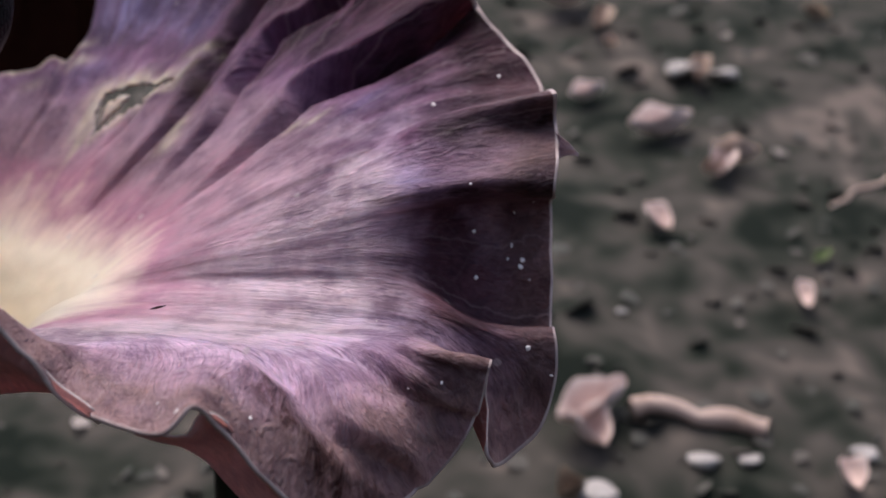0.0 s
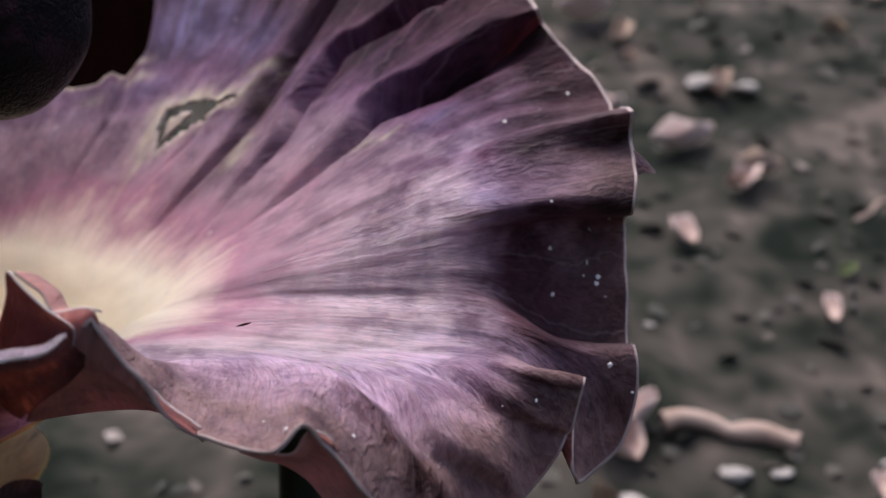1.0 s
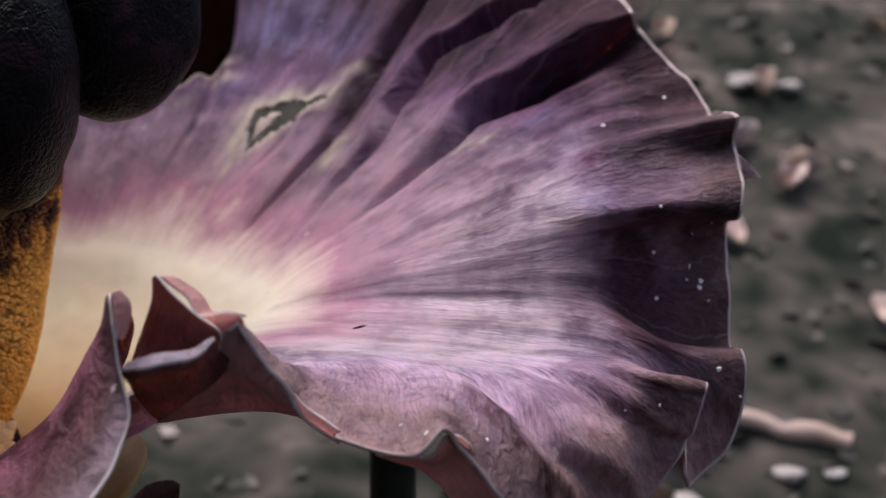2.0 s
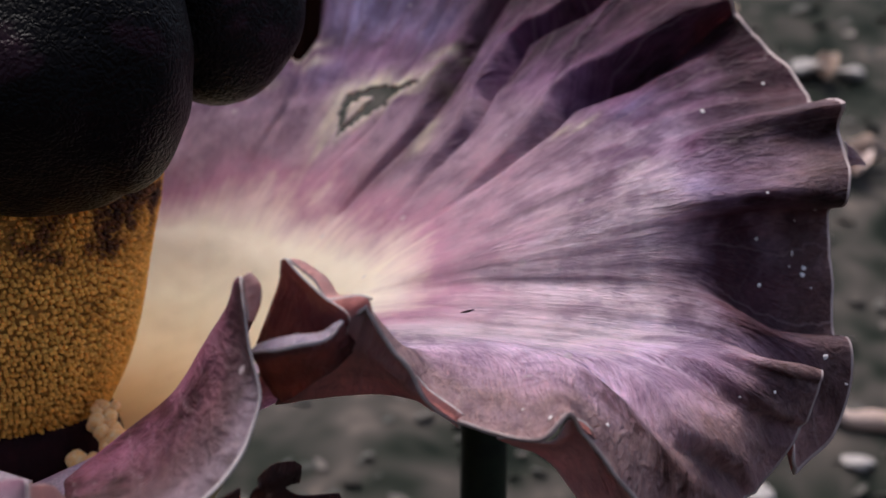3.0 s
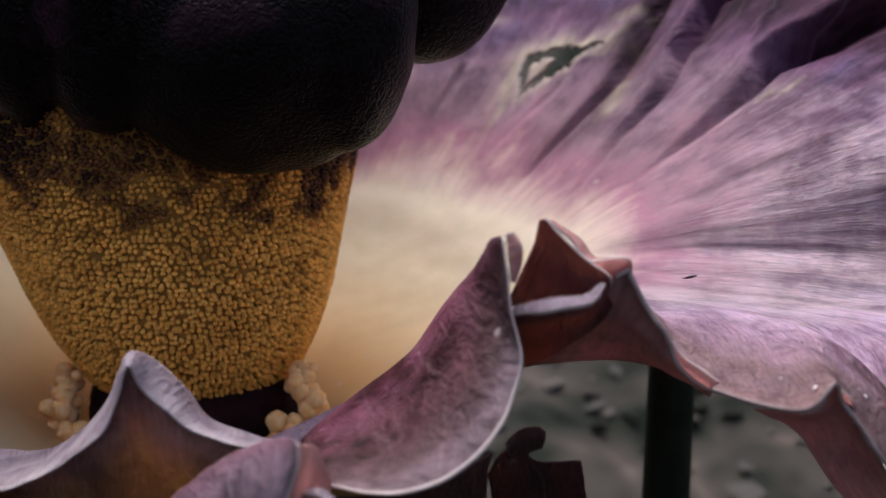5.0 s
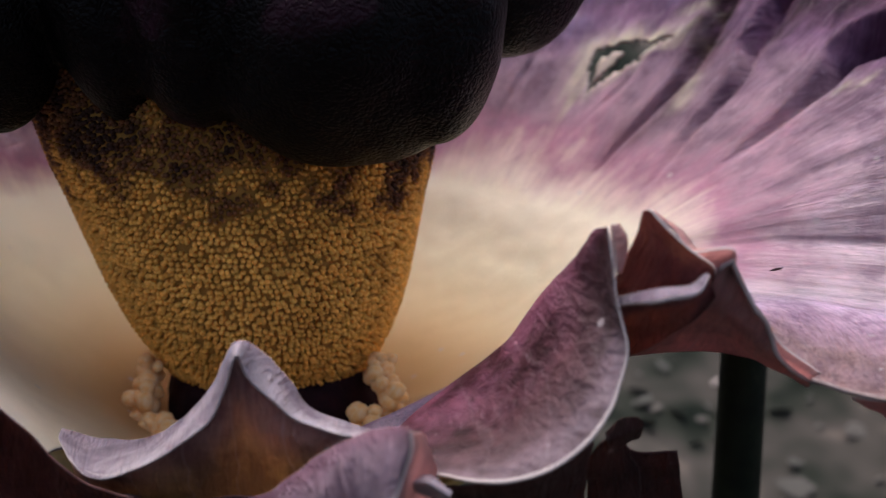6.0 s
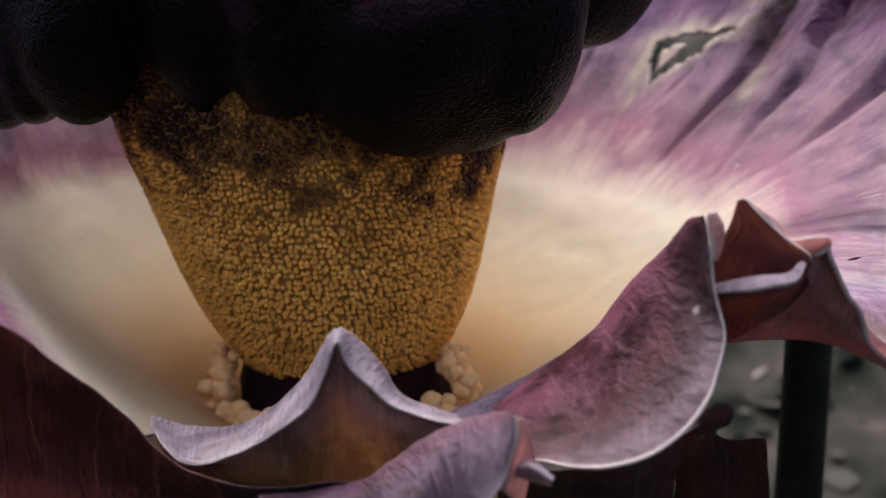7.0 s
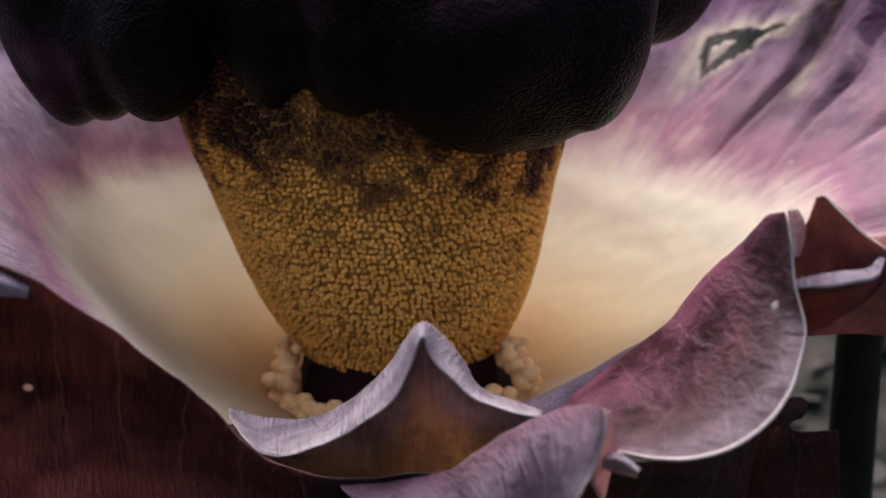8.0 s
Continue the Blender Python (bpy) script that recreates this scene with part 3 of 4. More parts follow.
SHADED_LOBE = [
    [(-58, -142, 142), (-48.5, -138, 138), (-40.5, -136, 134.5), (-35, -133, 129.5), (-24, -127, 118.5), (-13, -121, 105.5), (-2.5, -118.5, 95), (10.5, -119.5, 92), (29, -124.5, 95.5)],
    [(-66, -130, 116.5), (-53.5, -128, 114), (-45.5, -125, 110), (-38, -122, 106), (-27, -118, 98), (-16, -115, 91), (-3.5, -115, 87), (12, -118, 86.5), (30, -123, 89.5)],
    [(-73.5, -112, 81.5), (-61, -112, 79.5), (-53, -112, 77.5), (-43, -110, 74.5), (-30, -108, 71.5), (-17, -108, 70), (-3.5, -108, 68), (13, -110, 69.5), (31.5, -115, 73)],
]
UNDER_LOBE = [
    [(54, -120, 96), (67, -126, 100), (78, -126, 102), (89, -118, 105.5)],
    [(55, -114, 89.5), (67.5, -118, 91.5), (78.5, -118, 93), (88, -113, 97.5)],
    [(57, -105, 76), (69, -108, 78), (79.5, -108, 78.5), (87.5, -106, 85)],
]
LOW_LEAF = [
    [(88, -108, 97), (90.5, -110, 102), (93.5, -108, 103), (95.5, -104, 100), (98.5, -102, 97.5), (105.5, -102, 97.5)],
    [(88.5, -102, 89), (92, -103, 90.5), (95, -103, 91.5), (97.5, -101, 91), (100.5, -99, 90), (107, -99, 90)],
    [(90, -92, 71), (94, -93, 71.5), (97.5, -93, 72), (100.5, -92, 71.5), (103.5, -91, 71), (110, -91, 71.5)],
]
LOW_CURL = [
    [(91.5, -112, 105.5), (94, -110, 107), (97, -106, 106), (98.5, -104, 104.5)],
    [(92, -113, 104), (94, -112, 104.5), (97, -108, 104), (98.5, -105, 103.5)],
    [(93, -110, 101.5), (95, -108, 101), (96.5, -105, 101), (98, -103, 101)],
]

# ---- ground ----
def ground_height(x, y):
    """A bank that climbs behind the flower and levels out far off."""
    rise = 0.47 * float(np.logaddexp(0, (y - 0.02) / 0.08) * 0.08 - np.logaddexp(0, (y - 2.2) / 0.3) * 0.3)
    v = Vector((x, y, 0))
    return -0.205 + rise + 0.012 * noise.noise(v * 5) + 0.006 * noise.noise(v * 17)


bm = bmesh.new()
xs = [-400, -120, -40, -12, -5, -2.5] + [-1.4 + 0.03 * k for k in range(94)] + [2.5, 5, 12, 40, 120, 400]
ys = [-400, -120, -40, -12, -4, -1.5] + [-0.8 + 0.03 * k for k in range(94)] + [2.6, 4, 8, 20, 60, 160, 400]
grid = [[bm.verts.new((x, y, ground_height(x, y))) for y in ys] for x in xs]
for ca, cb in zip(grid, grid[1:]):
    for k in range(len(ys) - 1):
        bm.faces.new((ca[k], cb[k], cb[k + 1], ca[k + 1]))
ground = part("ground", bm, soil_skin)
tagged(ground, "grey-brown bare soil bank with leaf litter", "soil", kind="structure")

# ---- the flower ----
flower = new("elephant_yam_flower")
flower.location = (0, 0, 0)
tagged(flower, "wide purple elephant yam bloom with ruffled sheath and near-black lobed spadix", "flower")

# sheath: main fan
LOW_FRONT = [((-104, 95, 82), (-104, 100, 85), (-104, 104, 87)), ((-90, 95, 83), (-90, 100, 86), (-90, 104, 88)),
             ((-75, 97, 88), (-75, 103, 93), (-75, 108, 96)), ((-62, 92, 88), (-62, 97, 92), (-62, 100, 94)),
             ((-50, 80, 88), (-50, 84, 92), (-50, 87, 95))]
LOW_SIDE = [((216, 110, 138), (217, 122, 150), (218, 134, 160)), ((226, 105, 114), (226, 112, 118), (226, 120, 122)),
            ((236, 102, 100), (236, 109, 104), (236, 116, 108)), ((246, 98, 90), (246, 104, 93), (246, 109, 95)), ((257, 95, 82), (257, 100, 85), (257, 104, 87))]
RIBS = LOW_FRONT + FRONT_CURL + LOWER_FOLD + MIDDLE_FOLD + UPPER_FOLD + BACK_WALL
RIBS += [((a, 96 + 3 * math.sin(a * 0.21) + 0.4 * max(0, a - 170), 146), (a + 2, 115 + 5 * math.sin(a * 0.33) + 0.4 * max(0, a - 170), 172),
          (a + 3, 146 + 9 * math.sin(a * 0.27), 214 - 0.6 * max(0, a - 150))) for a in range(76, 210, 10)] + LOW_SIDE


def rib_points(rib):
    (a2, r2, z2), (a3, r3, z3), (a4, r4, z4) = rib
    a1 = 0.8 * a2 + 0.2 * a4 if a2 < 60 else a2
    far = min(1.0, max(0.0, (a2 - 5) / 40))
    crest = min(117, z2 - 2)
    rows = [(a1 * 0.9 if a1 < 60 else a1, 24, 66), (a1, 74 - 10 * far, min(90, crest - 6)), (a1, min(104 - 18 * far, r2 - 8), crest), (a2, r2, z2), (a3, r3, z3), (a4, r4, z4)]
    return [(AXIS[0] + r / 1000 * math.cos(radians(a)), AXIS[1] + r / 1000 * math.sin(radians(a)), z / 1000) for a, r, z in rows]


ribs = np.array([rib_points(r) for r in RIBS])


def eased(rows, width):
    """Rows smoothed along the fan, so that the pleats die out towards the throat."""
    k = np.arange(-6, 7)
    w = np.exp(-0.5 * (k / width) ** 2)
    wide = np.concatenate([np.repeat(rows[:1], 6, 0), rows, np.repeat(rows[-1:], 6, 0)])
    return np.array([(wide[i:i + 13] * w[:, None]).sum(0) / w.sum() for i in range(len(rows))])


for level, width in ((0, 3.0), (1, 2.5), (2, 1.6), (3, 0.6)):
    ribs[:, level] = eased(ribs[:, level], width)
upper = np.clip(np.minimum(np.arange(len(ribs)) - 31, 50 - np.arange(len(ribs))) / 3.0, 0, 1)[:, None]
for level, width in ((2, 2.2), (3, 1.8), (4, 1.7), (5, 0.9)):
    ribs[:, level] += upper * (eased(ribs[:, level], width) - ribs[:, level])
ribs[6:13, 3] += 0.8 * (eased(ribs[5:14, 3], 1.0)[1:-1] - ribs[6:13, 3])
ribs[22:32, 3] = eased(ribs[22:32, 3], 1.4)
ACROSS, ALONG = 18, 150
turns = np.linspace(0, len(ribs) - 1, (len(ribs) - 1) * ACROSS + 1)
dense = spline(ribs, turns)
low_rib = np.minimum(turns.astype(int), len(ribs) - 2)
taut = ribs[low_rib] + (turns - low_rib)[:, None, None] * (ribs[low_rib + 1] - ribs[low_rib])
dense += np.clip(2 - 2 * np.abs(turns - 5.0), 0, 1)[:, None, None] * (taut - dense)   # the margin runs straight beside the pocket
knots = np.array([0.0, 0.22, 0.40, 0.58, 0.80, 1.0])
s = np.linspace(0, 1, ALONG)
fan = np.swapaxes(spline(np.swapaxes(dense, 0, 1), np.interp(s, knots, np.arange(6.0))), 0, 1)
across_way = np.cross(np.gradient(fan, axis=0), np.gradient(fan, axis=1))
across_way /= np.linalg.norm(across_way, axis=2, keepdims=True) + 1e-9

# creases: overhanging crests with a hollow below each: ((rib, way out) along the crest), drop and spans in millimetres
CREASES = [
    (((36.9, 0.42), (38.0, 0.50), (38.3, 0.55), (38.9, 0.60), (39.2, 0.73), (38.6, 0.82), (37.9, 0.90), (37.7, 1.0)), 9.0, 3.4, 9.5),
    (((35.8, 0.52), (36.5, 0.565), (36.8, 0.61), (37.2, 0.68), (37.4, 0.74), (37.5, 0.82), (37.6, 1.0)), 1.6, 2.0, 5.0),
    (((34.9, 0.46), (36.4, 0.617), (36.3, 0.664), (35.8, 0.745), (35.7, 0.85), (35.8, 0.92), (35.5, 1.0)), 13.0, 4.5, 14.0),
    (((39.7, 0.42), (39.8, 0.55), (40.2, 0.62), (40.4, 0.78), (40.4, 1.0)), 8.5, 3.6, 9.0),
    (((41.6, 0.44), (41.2, 0.50), (41.0, 0.54), (41.3, 0.62)), 2.5, 2.0, 6.0),
    (((43.8, 0.47), (43.6, 0.58), (43.9, 0.75), (44.2, 1.0)), 3.0, 3.0, 9.0),
    (((11.0, 0.47), (11.5, 0.58), (12.0, 0.69), (12.5, 0.81), (13.4, 0.93), (13.6, 1.0)), 3.8, 4.0, 13.0),
    (((13.2, 0.50), (13.8, 0.60), (14.4, 0.68), (14.5, 0.77), (14.6, 0.85), (15.1, 1.0)), 3.0, 3.0, 9.0),
    (((15.7, 0.74), (15.6, 0.82), (15.7, 0.90), (15.8, 1.0)), 1.8, 1.5, 5.0)]
inward = -across_way
span = np.concatenate([np.zeros((1, ALONG)), np.cumsum(np.linalg.norm(np.diff(fan, axis=0), axis=2), 0)]) * 1000
step = np.arange(len(fan)) / ACROSS
moved = np.zeros(fan.shape[:2])
around = span[:, ALONG // 2:].mean(1)
for i in range(len(fan)):
    for j in range(ALONG):
        if s[j] > 0.46:
            pleat = noise.noise((around[i] * 0.13, s[j] * 2.2, 3.0)) + 0.4 * noise.noise((around[i] * 0.34, s[j] * 5.0, 9.0))
            fold = noise.noise((around[i] * 0.21 + 2.0 * s[j], s[j] * 3.0, 21.0)) * min(1.0, max(0.0, (step[i] - 30) / 2))
            moved[i, j] = (1.1 * pleat + 1.3 * fold) * min(1.0, (s[j] - 0.46) * 3.0) * min(1.0, max(0.2, (step[i] - 9) / 4))
for way, drop, near_side, far_side in CREASES:
    for j in range(ALONG):
        if s[j] <= way[0][1]:
            continue
        at_rib = float(np.interp(s[j], [w[1] for w in way], [w[0] for w in way]))
        x = float(np.interp(at_rib, step, span[:, j])) - span[:, j]
        rise = min(1.0, (s[j] - way[0][1]) / 0.20) ** 1.3 * (1.0 - 0.6 * max(0.0, (s[j] - 0.92) / 0.08))
        steep = near_side * (0.45 + 0.55 * rise)
        hollow = np.clip(x / steep, 0, 1) ** 2 * (3 - 2 * np.clip(x / steep, 0, 1))
        back_up = np.clip((x - steep) / ((far_side - near_side) * (0.3 + 0.7 * rise)), 0, 1)
        moved[:, j] += rise * (0.34 * drop * np.exp(-(x / 4.5) ** 2) - drop * hollow * (1 - back_up) ** 1.4)
fan += inward * moved[..., None] / 1000
uu = np.repeat((np.linspace(0, 1, len(fan)) * 2.0)[:, None], ALONG, 1)
fan_uv = np.stack([uu, np.repeat(s[None], len(fan), 0)], 2)
# tears: (rib, way out, half-width in millimetres) along each branch
TEARS = [((41.62, 0.526, 0.35), (41.95, 0.552, 0.55), (41.98, 0.574, 0.7), (41.55, 0.583, 0.9), (41.15, 0.584, 1.35), (40.85, 0.598, 0.7), (40.6, 0.606, 0.2)),
         ((41.62, 0.530, 0.5), (41.42, 0.548, 0.8), (41.2, 0.566, 1.4))]


def tear(uv):
    """Below 0 inside the ragged hole."""
    p = np.stack([uv[..., 0] * 0.5 * (len(RIBS) - 1) * 7.0, uv[..., 1] * 90.0], -1)
    best = np.full(p.shape[:-1], 99.0)
    for branch in TEARS:
        line = np.array(branch) * (7.0, 90.0, 1.0)
        for a, b in zip(line, line[1:]):
            d = b[:2] - a[:2]
            t = np.clip(((p - a[:2]) @ d) / (d @ d), 0, 1)
            best = np.minimum(best, np.linalg.norm(p - a[:2] - t[..., None] * d, axis=-1) - a[2] - t * (b[2] - a[2]))
    return best + 0.14 * np.sin(p[..., 0] * 4.1) * np.sin(p[..., 1] * 3.3)


def band(way, width, strength):
    """A soft-edged band of pigment and painted shade along (rib, way out) points."""
    at = np.interp(s, [w[1] for w in way], [w[0] for w in way])
    ends = np.clip((s - way[0][1]) / 0.05, 0, 1) * np.clip((way[-1][1] - s) / 0.04 + (way[-1][1] >= 1.0), 0, 1)
    return strength * np.exp(-np.abs((step[:, None] - at[None]) / width) ** 2.5) * ends[None]


def blotch(rib, out, width, length, strength):
    return strength * np.exp(-((step[:, None] - rib) / width) ** 2 - ((s[None] - out) / length) ** 2)


# brown bands: the sheath's pigment with crease and hollow shade painted in
BROWN_AND_SHADE = [(((10.5, 0.66), (11.0, 0.80), (11.6, 0.87), (12.1, 0.94), (12.4, 1.0)), 0.55, 1.0), (((13.4, 0.70), (14.3, 0.79), (15.0, 0.90)), 0.45, 0.6),
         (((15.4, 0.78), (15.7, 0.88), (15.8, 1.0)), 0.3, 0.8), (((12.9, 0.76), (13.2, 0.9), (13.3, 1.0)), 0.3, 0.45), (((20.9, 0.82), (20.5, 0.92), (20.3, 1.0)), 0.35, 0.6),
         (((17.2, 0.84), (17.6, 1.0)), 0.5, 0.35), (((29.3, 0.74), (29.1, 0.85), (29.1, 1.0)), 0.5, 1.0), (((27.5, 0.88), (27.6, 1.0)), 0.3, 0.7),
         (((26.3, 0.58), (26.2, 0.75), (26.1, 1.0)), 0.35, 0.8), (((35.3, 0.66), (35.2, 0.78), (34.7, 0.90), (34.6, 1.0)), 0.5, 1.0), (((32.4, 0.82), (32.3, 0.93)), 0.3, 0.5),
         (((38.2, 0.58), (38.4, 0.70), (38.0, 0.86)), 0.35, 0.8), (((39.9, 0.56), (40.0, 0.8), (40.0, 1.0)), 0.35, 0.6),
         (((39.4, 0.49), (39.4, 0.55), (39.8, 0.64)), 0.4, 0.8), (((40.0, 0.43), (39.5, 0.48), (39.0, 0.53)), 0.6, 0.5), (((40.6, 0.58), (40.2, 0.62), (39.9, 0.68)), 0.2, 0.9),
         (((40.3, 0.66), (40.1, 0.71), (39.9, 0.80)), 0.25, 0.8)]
BLUE = [(42.5, 0.83, 0.7, 0.07, 0.8), (41.2, 0.78, 0.5, 0.06, 0.5), (43.0, 0.66, 0.5, 0.05, 0.4), (27.6, 0.66, 0.6, 0.05, 0.45), (18.2, 0.57, 0.7, 0.025, 0.3),
        (33.2, 0.70, 0.6, 0.06, 0.35), (7.5, 0.90, 1.5, 0.05, 0.15), (57.5, 0.54, 2.5, 0.05, 0.4), (60.5, 0.58, 1.5, 0.06, 0.4)]
SCAR = [(34.15, 0.607, 0.16, 0.022, 0.9), (34.6, 0.580, 0.16, 0.014, 0.7), (38.95, 0.522, 0.25, 0.012, 0.7), (39.2, 0.540, 0.2, 0.012, 0.6), (40.55, 0.680, 0.3, 0.018, 0.9),
        (43.55, 0.800, 0.16, 0.018, 0.9), (43.3, 0.70, 0.3, 0.02, 0.6), (44.1, 0.63, 0.3, 0.02, 0.4), (41.65, 0.560, 0.16, 0.010, 0.9)]
brown = np.clip(sum(band(*b) for b in BROWN_AND_SHADE), 0, 1)
blue = np.clip(sum(blotch(*b) for b in BLUE), 0, 1)
scar = sum(blotch(*b) for b in SCAR)
torn = tear(fan_uv)
above_hole = (s[None] > 0.583) | (step[:, None] > 41.8)
scar = scar + np.where(above_hole, np.exp(-(np.clip(torn, 0, 9) / 2.8) ** 2), 0.6 * np.exp(-(np.clip(torn, 0, 9) / 0.7) ** 2))
# the drawn-in back pleat beside the spadix: maroon, its shade painted near black, with a cream rim
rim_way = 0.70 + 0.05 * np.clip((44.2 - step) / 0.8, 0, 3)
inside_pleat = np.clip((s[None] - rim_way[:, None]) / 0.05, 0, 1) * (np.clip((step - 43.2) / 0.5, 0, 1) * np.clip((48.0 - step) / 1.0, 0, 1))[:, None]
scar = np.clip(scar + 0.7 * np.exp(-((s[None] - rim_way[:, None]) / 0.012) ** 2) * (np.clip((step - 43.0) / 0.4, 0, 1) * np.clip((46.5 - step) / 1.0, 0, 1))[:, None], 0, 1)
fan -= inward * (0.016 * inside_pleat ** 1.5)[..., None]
SKINS = (inner_skin, sheath_back, fan_margin)
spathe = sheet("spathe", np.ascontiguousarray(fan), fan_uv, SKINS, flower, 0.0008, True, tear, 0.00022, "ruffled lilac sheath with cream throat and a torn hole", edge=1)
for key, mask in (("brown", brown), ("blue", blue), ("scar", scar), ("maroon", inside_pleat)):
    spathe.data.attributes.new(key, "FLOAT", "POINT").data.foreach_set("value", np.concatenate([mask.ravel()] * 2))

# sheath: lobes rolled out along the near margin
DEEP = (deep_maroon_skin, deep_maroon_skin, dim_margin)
LOBE, DARK, BAND = (lobe_skin, maroon_skin, margin), (shaded_skin, shaded_skin, dim_margin), (band_skin, outer_skin, margin)
OUTER = (outer_skin, outer_skin, margin)
rolled = lobe("rolled_lobe", ROLLED_LOBE, LOBE, flower, flip=True, v0=0.0, ripple=0.0003, fine=24, edge=1, label="mauve lobe rolled outward with pale margin")
lobe("rolled_tip", ROLLED_TIP, OUTER, rolled, flip=True)
pocket = lobe("pocket_back", POCKET_BACK, (maroon_skin, maroon_skin, margin), flower, across=True)
lobe("pocket_lip", POCKET_LIP, (maroon_skin, maroon_skin, margin), pocket, across=True, v0=1.0, v1=0.4)
lobe("lip_band", LIP_BAND, (band_skin, band_skin, margin), pocket, across=True, v0=0.0, v1=0.25, label="lilac-grey turned lip of the pocket")
lobe("pocket_fold", POCKET_FOLD, OUTER, pocket, across=True)
lobe("outer_flap", OUTER_FLAP, OUTER, flower, across=True, v0=1.0, v1=0.45)
lobe("back_tip", BACK_TIP, (lilac_lobe_skin, lilac_lobe_skin, margin), flower, across=True, v0=0.6, v1=1.0)
lobe("curl_underside", CURL_UNDERSIDE, OUTER, flower, across=True, v0=1.0, v1=0.45)
peak = lobe("peak_outer", PEAK_OUTER, (peak_skin, peak_skin, margin), flower, across=True, v0=0.9, v1=0.1)
lobe("peak_band", PEAK_BAND, BAND, peak, across=True, label="pale lilac peaked margin of the sheath")
front = lobe("front_lobe", FRONT_LOBE, (lilac_lobe_skin, maroon_skin, margin), flower, flip=True, v0=0.42, ripple=0.0004, label="small mauve lobe at the near margin")
lobe("front_lobe_back", FRONT_LOBE_BACK, OUTER, front)
lobe("low_lip", LOW_LIP, BAND, flower, across=True)
shaded = lobe("shaded_lobe", SHADED_LOBE, DARK, flower, across=True, v0=1.0, v1=0.2, label="maroon lobe of the sheath, bent outward, its shade painted dark")
lobe("shaded_lip", SHADED_LIP, BAND, shaded, across=True, label="lilac turned lip of the dark lobe")
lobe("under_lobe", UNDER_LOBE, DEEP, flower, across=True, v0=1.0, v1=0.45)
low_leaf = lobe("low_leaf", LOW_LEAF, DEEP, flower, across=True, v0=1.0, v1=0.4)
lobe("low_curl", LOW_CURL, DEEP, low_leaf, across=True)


# sheath: bowl and stalk
def bowl_form(r, z, a):
    front = max(0.0, -math.sin(a)) ** 1.5 * max(0.0, min(1.0, (z - 0.03) / 0.06))
    return r * (1 - 0.13 * front), z - 0.028 * front


profile = [(0.024, -0.23), (0.023, -0.10), (0.025, 0.0), (0.032, 0.03), (0.050, 0.048), (0.062, 0.060), (0.068, 0.070),
           (0.067, 0.071), (0.060, 0.066), (0.05, 0.060), (0.02, 0.058)]
part("stalk", revolve(profile, 96, AXIS, bowl_form), stalk_skin, flower, "short yellowish stalk widening into the sheath")

# spadix: seed-bearing base, stamen column and appendix
pistil_zone = part("pistil_zone", revolve([(0.0275, 0.058), (0.0290, 0.066), (0.0290, 0.074), (0.0265, 0.082), (0.02, 0.087)], 64, (0.0105, -0.004),
     lambda r, z, a: (r * (1 + 0.03 * math.sin(17 * a) * math.sin(900 * z)), z)), pistil_skin, flower, "dark maroon zone of pistils")

COLUMN = [(0.0795, 0.0265), (0.0830, 0.0300), (0.0870, 0.0325), (0.0930, 0.0360), (0.0987, 0.0386), (0.1065, 0.0415), (0.1144, 0.0438), (0.1289, 0.0480),
          (0.1373, 0.0508), (0.1500, 0.0535), (0.1800, 0.0550)]
CZ, CR = [c[0] for c in COLUMN], [c[1] for c in COLUMN]


def column_point(z, a, out=0.0):
    lean = 0.0012 + 0.004 * (0.115 - z) / 0.04
    r = float(np.interp(z, CZ, CR)) - 0.0026 + out
    return Vector((AXIS[0] + lean + r * math.cos(a), AXIS[1] + r * math.sin(a), z))


bm = bmesh.new()
rings = [[bm.verts.new(column_point(z, 2 * math.pi * k / 96, -0.0006)) for k in range(96)] for z in np.linspace(0.0795, 0.178, 28)]
for low, high in zip(rings, rings[1:]):
    for k in range(96):
        bm.faces.new((low[k], low[(k + 1) % 96], high[(k + 1) % 96], high[k]))
bm.faces.new(rings[0][::-1])
stamen_column = part("stamen_column", bm, core_skin, flower, "ochre column packed with bead-like stamens")

# stamens: knobs in a jittered spiral packing
low_ico = bmesh.new()
bmesh.ops.create_icosphere(low_ico, subdivisions=1, radius=1.0)
LOW_V = np.array([v.co for v in low_ico.verts])
LOW_F = np.array([[v.index for v in f.verts] for f in low_ico.faces])
low_ico.free()


def knob_frame(z, a, size, rng):
    p = column_point(z, a)
    q, w = column_point(z + 0.002, a), column_point(z, a + 0.03)
    up, side = (q - p).normalized(), (w - p).normalized()
    out = side.cross(up).normalized()
    tilt = Vector((rng.uniform(-1, 1), rng.uniform(-1, 1), rng.uniform(-1, 1))) * 0.12
    out = (out + tilt).normalized()
    side = up.cross(out).normalized() * -1
    up = out.cross(side)
    w_, h_ = size * rng.uniform(0.78, 1.0), size * rng.uniform(0.76, 1.0)
    return Matrix(((side.x * w_, up.x * h_, out.x * size * 1.2, p.x), (side.y * w_, up.y * h_, out.y * size * 1.2, p.y), (side.z * w_, up.z * h_, out.z * size * 1.2, p.z), (0, 0, 0, 1)))


rng = random.Random(5)
frames = []
z, row = 0.0805, 0
while z < 0.170:
    r = float(np.interp(z, CZ, CR))
    count = int(2 * math.pi * r / 0.00150)
    for k in range(count):
        a = 2 * math.pi * (k + 0.5 * (row % 2) + rng.uniform(-0.30, 0.30)) / count
        if rng.random() < 0.97:
            frames.append((z + rng.uniform(-0.0005, 0.0005), a))
    z, row = z + 0.00138, row + 1
near = [f for f in frames if 0.094 < f[0] < 0.112 and -1.75 < f[1] - 2 * math.pi < -0.95]
near = near[:300]
chosen = set(near)
